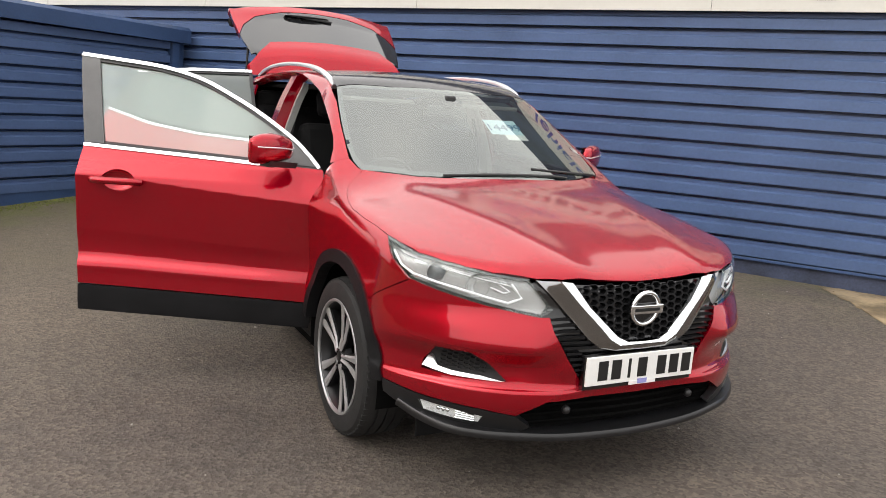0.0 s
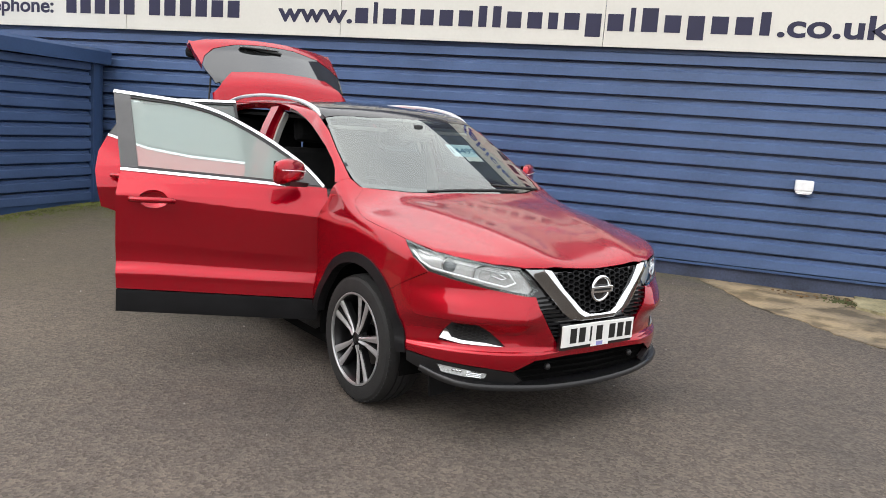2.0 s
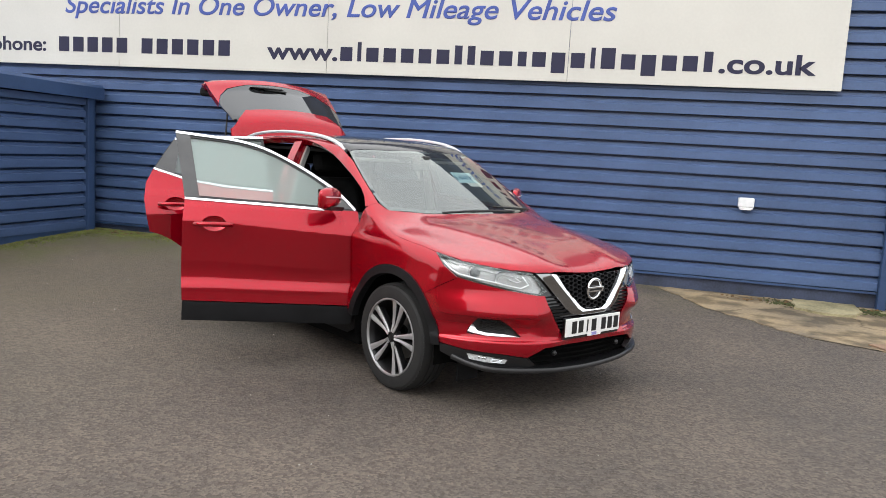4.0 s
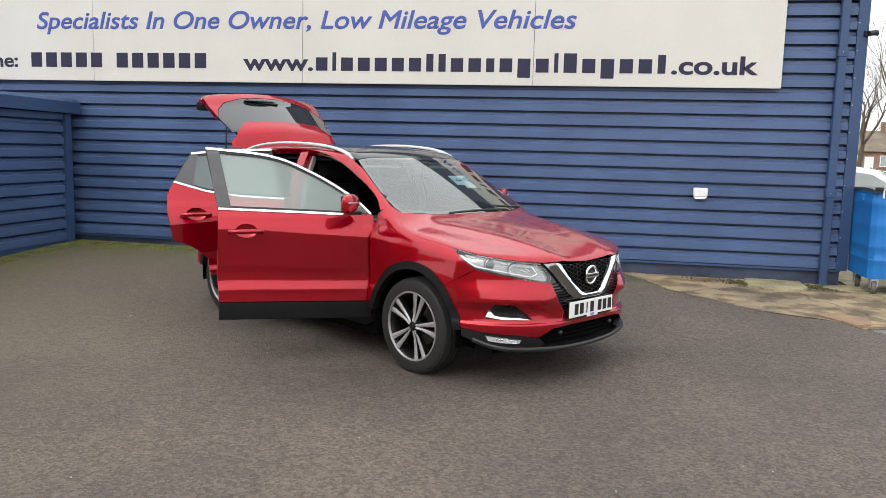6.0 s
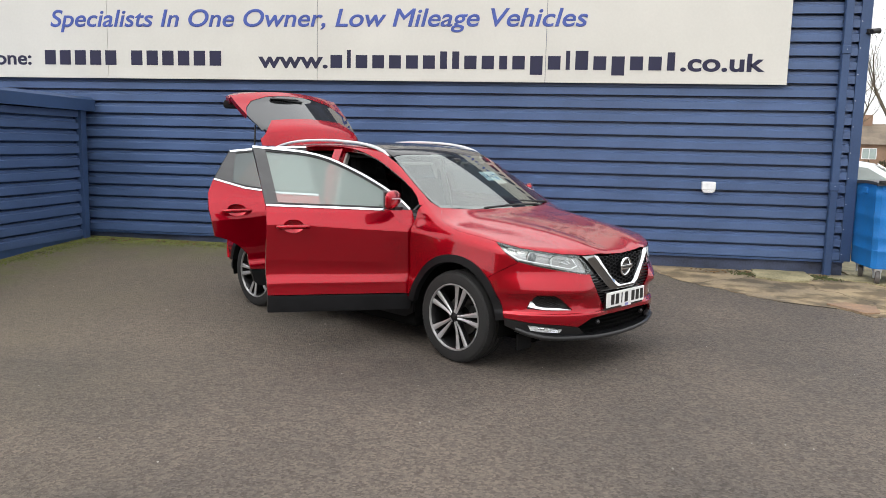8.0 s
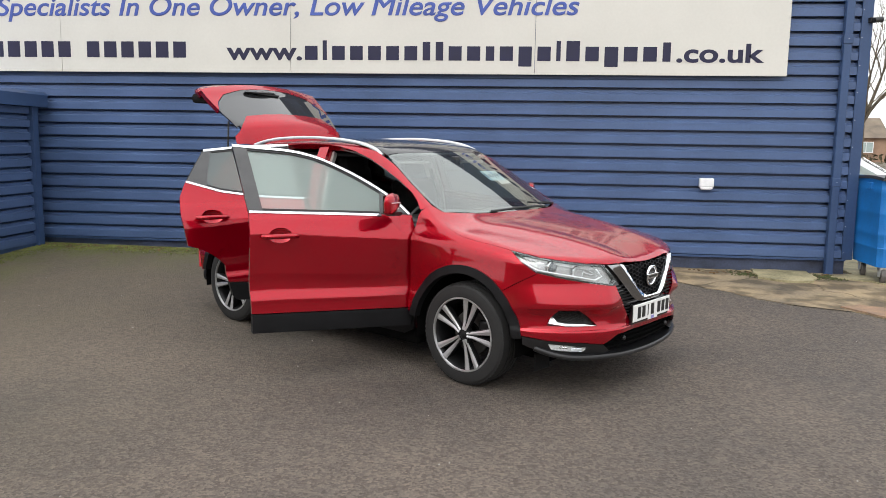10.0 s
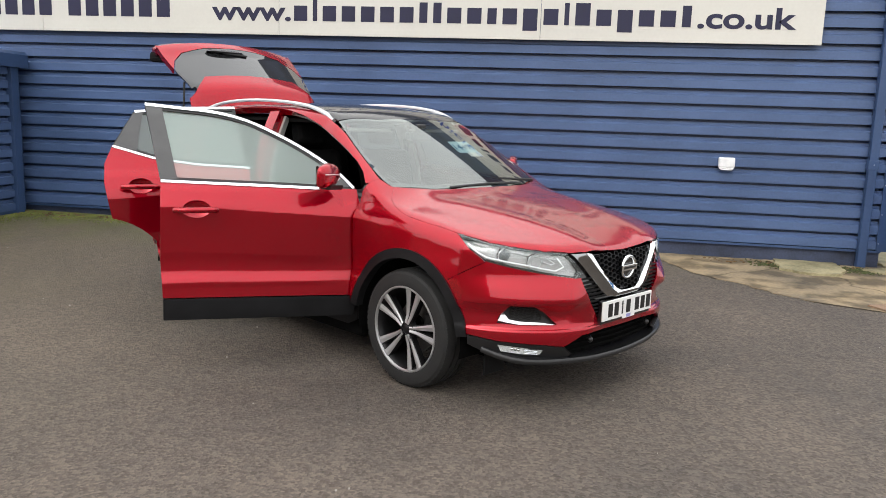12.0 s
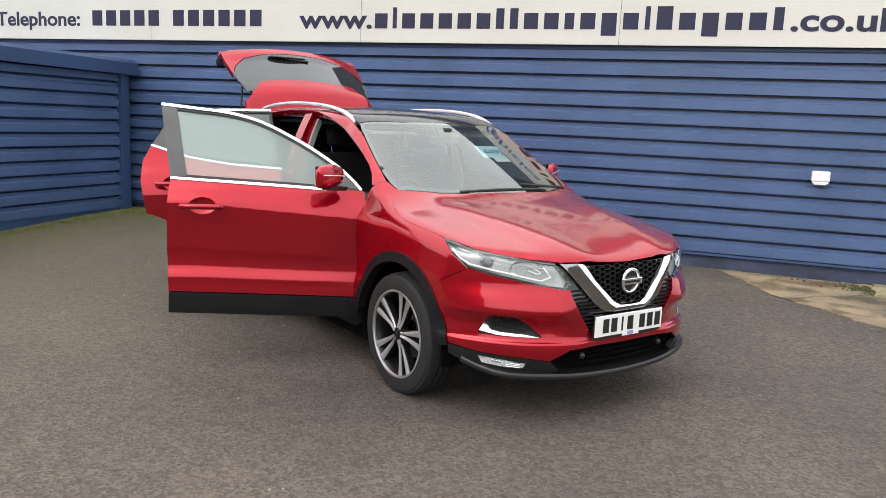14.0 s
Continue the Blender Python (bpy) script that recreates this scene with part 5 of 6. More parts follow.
R_SKIN = ([(-1.638, -0.9, 0.490), (-1.644, -0.9, 0.7), (-1.64, -0.86, 1.0)] + BELT_R + [(-2.575, -0.83, 1.17), (-2.585, -0.85, 1.05), (-2.565, -0.88, 0.92)]
          + arc(-2.646, 0.335, 0.49, 78, 40, n=8) + [(-2.266, -0.9, 0.58), (-2.254, -0.9, 0.527)])
R_TOP = [(-2.445, -0.66, 1.405), (-2.376, -0.64, 1.510), (-2.05, -0.625, 1.545), (-1.70, -0.62, 1.558)]
R_CLAD = [(-1.64, -0.9, 0.484), (-2.252, -0.9, 0.521), (-2.225, -0.9, 0.42), (-2.19, -0.9, 0.385), (-1.64, -0.9, 0.36)]
R_POST = [(-2.512, -0.77, 1.286), (-2.442, -0.66, 1.40), (-2.378, -0.66, 1.500), (-2.315, -0.66, 1.508), (-2.345, -0.77, 1.40), (-2.37, -0.77, 1.240)]
F_REAR, R_REAR = [(-0.505, -0.8, 1.098)] + F_TOP[::-1], [(-1.70, -0.62, 1.556), (-2.05, -0.625, 1.543), (-2.37, -0.64, 1.510)]


def swing(ob, hx, hy, degrees, dx=0.0, dy=0.0):
    """Turns a door open about its upright hinge."""
    ob.matrix_local = Matrix.Translation((hx + dx, hy + dy, 0)) @ pose(0, 0, 0, 0, 0, degrees) @ Matrix.Translation((-hx, -hy, 0))


fd = door("front_door", F_SKIN, BELT_F, F_TOP, F_REAR, side_glass, False, "open red front door with chrome window trim", F_CLAD, (-1.43, 0.988), True, [F_POST, F_SAIL])
swing(fd, -0.52, -0.87, 65.5, 0.012, 0.015)
rd = door("rear_door", R_SKIN, BELT_R, R_TOP, R_REAR, dark_glass, False, "open red rear door with privacy glass", R_CLAD, (-2.36, 1.025), False, [R_POST])
swing(rd, -1.65, -0.87, 70.0)
door("front_door", F_SKIN, BELT_F, F_TOP, F_REAR, dark_glass, True, "closed red front door", F_CLAD, (-1.43, 0.988), True, [F_POST, F_SAIL])
door("rear_door", R_SKIN, BELT_R, R_TOP, R_REAR, dark_glass, True, "closed red rear door", R_CLAD, (-2.36, 1.025), False, [R_POST])

for flip in (False, True):
    arch_trim(0.0, 8, 171, flip)
    arch_trim(-2.646, 10, 170, flip)
    QUARTER = ([(-2.525, -0.77, 1.295), (-2.582, -0.83, 1.17), (-2.592, -0.85, 1.05), (-2.572, -0.88, 0.92)] + arc(-2.646, 0.335, 0.476, 80, 172, n=14) + [(-3.15, -0.87, 0.40), (-3.22, -0.84, 0.62), (-3.27, -0.80, 0.95), (-3.22, -0.74, 1.20), (-3.02, -0.68, 1.40), (-2.87, -0.645, 1.458), (-2.49, -0.645, 1.485), (-2.46, -0.66, 1.41)])
    panel("rear_quarter", QUARTER, "side", red, car, "red rear wing", step=0.026, mirror=flip)
    panel("sill", [(-0.46, -0.9, 0.42), (-2.18, -0.9, 0.42), (-2.14, -0.9, 0.27), (-2.05, -0.9, 0.215), (-0.60, -0.9, 0.215), (-0.50, -0.9, 0.27)], "side", black_plastic, car, "black plastic sill", step=0.04, proud=-0.055, edge=0.05, mirror=flip)
    s = 1 if flip else -1
    part("door_sill", boxes(((-2.30, min(s * 0.60, s * 0.80), 0.28), (-0.45, max(s * 0.60, s * 0.80), 0.43)), bevel=0.03), red, car)
    smooth(part("centre_pillar", sweep(spline([(-1.60, s * 0.80, 0.40), (-1.62, s * 0.81, 0.80), (-1.64, s * 0.765, 1.12), (-1.665, s * 0.685, 1.36), (-1.68, s * 0.60, 1.53)], 5), [(-0.035, -0.055), (0.03, -0.048), (0.03, 0.048), (-0.035, 0.055)], up=(1, 0, 0)), red, car, "red centre door pillar"), 40)
    part("pillar_trim", sweep(spline([(-1.60, s * 0.72, 0.60), (-1.63, s * 0.725, 1.05), (-1.655, s * 0.64, 1.34), (-1.67, s * 0.57, 1.50)], 5), [(-0.02, -0.065), (0.02, -0.055), (0.02, 0.055), (-0.02, 0.065)], up=(1, 0, 0)), trim_grey, car, "light grey inner pillar trim")
    part("seat_belt", sweep(spline([(-1.615, s * 0.70, 0.62), (-1.64, s * 0.66, 1.10), (-1.645, s * 0.615, 1.36)], 5), [(-0.003, -0.022), (0.003, -0.022), (0.003, 0.022), (-0.003, 0.022)], up=(1, 0, 0)), satin_black, car)
    part("tail_lamp", boxes(((-3.30, min(s * 0.62, s * 0.80), 0.95), (-3.18, max(s * 0.62, s * 0.80), 1.10)), bevel=0.03), dark_red, car)


# ---- tailgate, raised ----
def tailgate():
    LOW = [(-3.3, -0.648, 1.275), (-3.3, -0.60, 1.185), (-3.3, -0.50, 1.112), (-3.3, -0.28, 1.078), (-3.3, 0.0, 1.070), (-3.3, 0.28, 1.078), (-3.3, 0.50, 1.112), (-3.3, 0.60, 1.185), (-3.3, 0.648, 1.275), (-3.3, 0.668, 1.12), (-3.3, 0.675, 0.97), (-3.3, 0.62, 0.82), (-3.3, 0.50, 0.76), (-3.3, 0.0, 0.74), (-3.3, -0.50, 0.76), (-3.3, -0.62, 0.82), (-3.3, -0.675, 0.97), (-3.3, -0.668, 1.12)]
    gate = panel("tailgate", LOW, "rear", red, car, "red tailgate raised open", step=0.03, edge=0.05, closed=True)
    panel("spoiler", [(-2.875, -0.62, 1.55), (-2.875, 0.62, 1.55), (-2.94, 0.625, 1.5), (-3.04, 0.54, 1.5), (-3.12, 0.44, 1.5), (-3.14, 0.25, 1.5), (-3.15, 0.0, 1.5), (-3.14, -0.25, 1.5), (-3.12, -0.44, 1.5), (-3.04, -0.54, 1.5), (-2.94, -0.625, 1.5)], "top", red, gate, "red roof spoiler", step=0.03, proud=0.012, edge=0.04, closed=True)
    panel("gate_header", [(-2.90, -0.53, 1.5), (-2.90, 0.53, 1.5), (-3.03, 0.56, 1.5), (-3.13, 0.59, 1.5), (-3.15, 0.0, 1.5), (-3.13, -0.59, 1.5), (-3.03, -0.56, 1.5)], "top", rear_glass, gate, "black glass gate header", step=0.04, proud=-0.002, edge=0.03, closed=True)
    panel("rear_window", [(-3.1, -0.60, 1.475), (-3.1, 0.60, 1.475), (-3.2, 0.64, 1.32), (-3.2, 0.643, 1.278), (-3.3, 0.595, 1.189), (-3.3, 0.495, 1.116), (-3.3, 0.28, 1.082), (-3.3, 0.0, 1.074), (-3.3, -0.28, 1.082), (-3.3, -0.495, 1.116), (-3.3, -0.595, 1.189), (-3.2, -0.643, 1.278), (-3.2, -0.64, 1.32)], "rear", rear_glass, gate, "dark rear window", step=0.03, proud=-0.002, edge=0.012, closed=True)
    for s in (-1, 1):
        panel("gate_lamp", [(-3.4, s * 0.50, 0.985), (-3.4, s * 0.672, 0.985), (-3.4, s * 0.66, 0.90), (-3.4, s * 0.56, 0.88)], "rear", dark_red, gate, step=0.04, proud=0.01, edge=0.03, closed=True)
    bm = bmesh.new()
    bmesh.ops.create_uvsphere(bm, u_segments=16, v_segments=8, radius=1.0)
    bmesh.ops.scale(bm, vec=(0.016, 0.19, 0.042), verts=bm.verts)
    bmesh.ops.translate(bm, vec=(-3.362, -0.08, 1.122), verts=bm.verts)
    w = smooth(part("rear_wiper", bm, gloss_black, gate, "black rear wiper and motor cover"))
    part("wiper_blade", sweep(spline([(-3.372, -0.24, 1.115), (-3.352, -0.08, 1.142), (-3.34, 0.12, 1.152)], 5), disc_profile(0.009, 6)), satin_black, w)
    panel("plate_recess", [(-3.4, -0.28, 0.80), (-3.4, 0.28, 0.80), (-3.4, 0.26, 0.91), (-3.4, -0.26, 0.91)], "rear", gloss_black, gate, step=0.04, proud=0.003, edge=0.006, closed=True)
    part("gate_lining", boxes(((-3.33, -0.64, 0.79), (-3.24, 0.64, 1.04)), bevel=0.03), fabric, gate, "black tailgate lining")
    hinge = (-2.87, 1.55)
    gate.matrix_local = Matrix.Translation((hinge[0], 0, hinge[1])) @ pose(0, 0, 0, 0, 91, 0) @ Matrix.Translation((-hinge[0], 0, -hinge[1]))
    return gate


rear_glass = material("dark_rear_glass", (0.012, 0.013, 0.014), 0.03, 0.0, 0.1, 8.0, 200.0, coat=1.0)
tailgate()
for s in (-1, 1):
    part("gas_strut", sweep([(-3.06, s * 0.62, 1.20), (-3.065, s * 0.61, 1.52), (-3.07, s * 0.595, 1.76)], disc_profile(0.009, 8), up=(1, 0, 0)), satin_black, car)
    part("tail_pillar", sweep([(-3.22, s * 0.66, 0.70), (-3.12, s * 0.66, 1.15), (-2.88, s * 0.58, 1.50)], [(-0.05, -0.05), (0.05, -0.05), (0.05, 0.05), (-0.05, 0.05)], up=(1, 0, 0)), red, car)
panel("rear_bumper", [(-3.3, -0.78, 0.72), (-3.3, -0.80, 0.40), (-3.3, -0.5, 0.30), (-3.3, 0.5, 0.30), (-3.3, 0.80, 0.40), (-3.3, 0.78, 0.72)], "rear", red, car, "red rear bumper", step=0.04, edge=0.04)
part("tow_skirt", boxes(((-3.42, -0.7, 0.24), (-3.2, 0.7, 0.36)), bevel=0.04), black_plastic, car)


# ---- wheels ----
disc_steel = material("brake_steel", (0.13, 0.125, 0.12), 0.45, 0.8, 0.15, 20, 200)
def wheel(s):
    """One wheel about its own centre, its outer face towards -y."""
    w = thing("wheel")
    prof = [(0.235, 0.10), (0.245, 0.112), (0.285, 0.118), (0.320, 0.110), (0.338, 0.094), (0.3455, 0.07), (0.347, 0.047), (0.339, 0.045), (0.339, 0.037), (0.347, 0.035), (0.348, 0.005), (0.339, 0.004),
            (0.339, -0.004), (0.348, -0.005), (0.347, -0.035), (0.339, -0.037), (0.339, -0.045), (0.347, -0.047), (0.3455, -0.07), (0.338, -0.094), (0.320, -0.110), (0.285, -0.118), (0.255, -0.114), (0.246, -0.106), (0.238, -0.10)]
    smooth(part("tyre", lathe(prof, 64), rubber, w, "black rubber tyre"), 28)
    bm = bmesh.new()
    for i in range(64):
        for y in (-0.086, 0.086):
            box(bm, (-0.0105, -0.014, -0.007), (0.0105, 0.014, 0.006), turn=pose(0, 0, 0, 12 if y < 0 else -12, 0, 8))
            vs = bm.verts[-8:] if False else list(bm.verts)[-8:]
            bmesh.ops.transform(bm, matrix=pose(0, 0, 0, 0, i * 360 / 64, 0) @ Matrix.Translation((0, y, 0.3345)), verts=vs)
    tagged(part("tread", bm, rubber, w), kind="stuff")
    smooth(part("rim", lathe([(0.2365, -0.100), (0.247, -0.108), (0.252, -0.110), (0.250, -0.116), (0.242, -0.1165), (0.2385, -0.110)], 56), rim_alloy, w, "machined alloy rim"), 50)
    smooth(part("barrel", lathe([(0.2215, 0.10), (0.2135, 0.0), (0.2205, -0.06), (0.2275, -0.088), (0.2375, -0.1035)], 48), alloy_dark, w))
    for i in range(5):
        for sgn in (-1, 1):
            for nm, mat, grow, y0, y1 in (("spoke", alloy, 0.0, -0.092, -0.100), ("spoke_core", alloy_dark, 0.004, -0.055, -0.0915)):
                bm = bmesh.new()
                pts = []
                for r, half, lean, dy in ((0.034, 0.008, 0.0085, -0.006), (0.085, 0.0105, 0.0150, 0.002), (0.15, 0.0150, 0.0265, 0.0), (0.205, 0.0190, 0.037, -0.004), (0.240, 0.0215, 0.044, -0.008)):
                    c = sgn * lean
                    pts.append([bm.verts.new((c + k * (half + grow), yy + dy, r)) for k, yy in ((-1, y1 + 0.004), (0.2 * sgn, y1), (1, y1 + 0.005), (1, y0), (-1, y0))])
                for a, b in zip(pts, pts[1:]):
                    for j in range(5):
                        bm.faces.new((a[j], a[(j + 1) % 5], b[(j + 1) % 5], b[j]))
                bm.faces.new(pts[0])
                bm.faces.new(pts[-1][::-1])
                bmesh.ops.recalc_face_normals(bm, faces=bm.faces)
                bmesh.ops.transform(bm, matrix=pose(0, 0, 0, 0, i * 72 + 15, 0), verts=bm.verts)
                part(nm, bm, mat, w)
    smooth(part("hub", lathe([(0.0005, -0.098), (0.028, -0.098), (0.032, -0.092), (0.052, -0.088), (0.058, -0.06)], 30), alloy_dark, w))
    smooth(part("hub_cap", lathe([(0.0005, -0.103), (0.020, -0.103), (0.026, -0.0995)], 24), alloy_dark, w))
    for i in range(5):
        a = radians(i * 72 + 20)
        bm = bmesh.new()
        bmesh.ops.create_cone(bm, cap_ends=True, segments=6, radius1=0.010, radius2=0.009, depth=0.03, matrix=Matrix.Translation((0.057 * math.cos(a), -0.085, 0.057 * math.sin(a))) @ pose(0, 0, 0, 90))
        part("wheel_nut", bm, satin_black, w)
    smooth(part("brake_disc", lathe([(0.06, -0.005), (0.148, -0.005), (0.148, 0.015), (0.06, 0.015)], 40), disc_steel, w), 30)
    part("brake_caliper", boxes(((0.075, -0.035, -0.03), (0.165, 0.035, 0.10)), bevel=0.015), alloy_dark, w)
    part("hub_back", lathe([(0.0005, 0.03), (0.07, 0.03), (0.07, -0.03)], 24), void_black, w)
    return w


front_right = wheel(-1)
front_right.parent = car
front_right.matrix_local = pose(0, -0.775, 0.342)
for x, s in ((-2.646, -1), (0.0, 1), (-2.646, 1)):
    w = copy_thing(front_right, pose(x, s * 0.775, 0.342, 0, 37 if s < 0 else 20, 0) @ pose(0, 0, 0, 0, 0, 0 if s < 0 else 180))
for x in (0.0, -2.646):
    for s in (-1, 1):
        bm = lathe([(0.424, 0.0), (0.424, 0.40)], 30, -10, 190)
        bmesh.ops.translate(bm, vec=(x, -0.87 if s < 0 else 0.47, 0.335), verts=bm.verts)
        part("wheel_liner", bm, void_black, car)
        part("liner_wall", boxes(((x - 0.44, s * 0.50 - 0.01, 0.25), (x + 0.44, s * 0.50 + 0.01, 0.78))), void_black, car)

# ---- underside and cabin ----
# box added under the nose to deepen the shade on the ground
part("under_nose_block", boxes(((0.40, -0.48, 0.22), (0.72, 0.48, 0.40)), bevel=0.02), void_black, car)
part("underbody", boxes(((-3.1, -0.50, 0.16), (0.45, 0.50, 0.40)), ((-2.16, -0.78, 0.155), (-0.50, 0.76, 0.38)), bevel=0.03), void_black, car)
part("engine_bay", boxes(((-0.42, -0.48, 0.40), (0.78, 0.48, 0.80)), ((-0.42, -0.60, 0.80), (0.30, 0.60, 0.92)), bevel=0.02), void_black, car)
part("bulkhead", boxes(((-0.44, -0.78, 0.38), (-0.40, 0.78, 1.04))), void_black, car)
part("scuttle", boxes(((-0.36, -0.66, 1.00), (-0.17, 0.66, 1.055)), bevel=0.01), black_plastic, car)
part("cabin_floor", boxes(((-3.2, -0.68, 0.38), (-0.42, 0.68, 0.42)), ((-2.3, -0.12, 0.40), (-0.5, 0.12, 0.60)), bevel=0.01), fabric, car)
part("dashboard", boxes(((-0.86, -0.72, 0.76), (-0.40, 0.72, 1.03)), ((-0.80, -0.70, 1.0), (-0.30, 0.70, 1.065)), ((-0.95, -0.16, 0.55), (-0.5, 0.16, 0.86)), bevel=0.03), satin_black, car, "black dashboard")
part("headlining", boxes(((-2.95, -0.56, 1.475), (-1.10, 0.56, 1.50)), bevel=0.005), fabric, car, "dark headlining")
for s in (-1, 1):
    part("rear_pillar_trim", boxes(((-3.06, s * 0.60 - 0.05, 0.90), (-2.50, s * 0.60 + 0.05, 1.44)), bevel=0.03), fabric, car, "black inner rear pillar trim")
    part("load_side", boxes(((-3.14, s * 0.62 - 0.06, 0.42), (-2.34, s * 0.62 + 0.06, 0.96)), bevel=0.03), fabric, car)
    part("sun_visor", boxes(((-1.10, s * 0.34 - 0.19, 1.43), (-0.96, s * 0.34 + 0.19, 1.452)), bevel=0.008), trim_grey, car)
part("rear_header", boxes(((-2.98, -0.60, 1.34), (-2.86, 0.60, 1.52)), bevel=0.02), fabric, car, "dark header over the load opening")
part("parcel_shelf", boxes(((-3.05, -0.58, 0.97), (-2.45, 0.58, 1.0)), bevel=0.01), fabric, car, "black parcel shelf")
for s in (-1, 1):
    bm = lathe([(0.175, 0.0), (0.185, 0.012), (0.195, 0.0), (0.185, -0.012), (0.175, 0.0)], 36) if s < 0 else None
    if bm:
        bmesh.ops.transform(bm, matrix=pose(-0.86, -0.36, 0.97, 0, 0, -90) @ pose(0, 0, 0, -24), verts=bm.verts)
        smooth(part("steering_wheel", bm, satin_black, car), 80)
        part("wheel_boss", boxes(((-0.86, -0.42, 0.92), (-0.80, -0.30, 1.02)), ((-0.85, -0.53, 0.95), (-0.83, -0.19, 0.99)), bevel=0.012), satin_black, car)


def seat(x, y, width, tall=0.62):
    t = part("seat", boxes(((x - 0.10, y - width / 2, 0.56), (x + 0.42, y + width / 2, 0.70)), bevel=0.05), fabric, car, "black cloth seat")
    part("backrest", boxes(((-0.07, -width / 2, 0.0), (0.07, width / 2, tall)), bevel=0.05, turn=pose(0, 0, 0, 0, -16, 0)), fabric, t).location = (x - 0.20, y, 0.66)
    part("headrest", boxes(((-0.05, -0.13 if tall < 0.7 else -0.30, 0.0), (0.05, 0.13 if tall < 0.7 else 0.30, 0.17 if tall < 0.7 else 0.14)), bevel=0.04, turn=pose(0, 0, 0, 0, -12, 0)), fabric, t).location = (x - 0.30, y, 1.31)
    part("seat_base", boxes(((x - 0.10, y - width / 2 + 0.05, 0.40), (x + 0.38, y + width / 2 - 0.05, 0.58))), void_black, t)


seat(-1.35, -0.36, 0.50)
seat(-1.35, 0.36, 0.50)
seat(-2.25, -0.34, 0.64, 0.70)
seat(-2.25, 0.34, 0.64, 0.70)
part("mirror_stem", boxes(((-0.86, -0.03, 1.42), (-0.80, 0.03, 1.49)), bevel=0.01), satin_black, car)
part("rear_view_mirror", boxes(((-0.865, -0.12, 1.375), (-0.835, 0.12, 1.435)), bevel=0.014), sail_grey, car, "black rear-view mirror")

# wipers, parked along the foot of the screen
def on_screen(y, up):
    return (-0.165 - 0.32 * y * y - up, y, 1.10 + up / 1.77 + 0.008)


for line in ([(0.40, 0.012), (0.30, 0.026), (0.0, 0.034), (-0.32, 0.014)], [(0.66, 0.020), (0.60, 0.035), (0.42, 0.055), (0.20, 0.080)]):
    pts = [on_screen(y, up) for y, up in line]
    smooth(part("wiper", sweep(spline(pts, 6), disc_profile(0.0075, 6, 0.9)), satin_black, car, "black windscreen wiper"), 60)


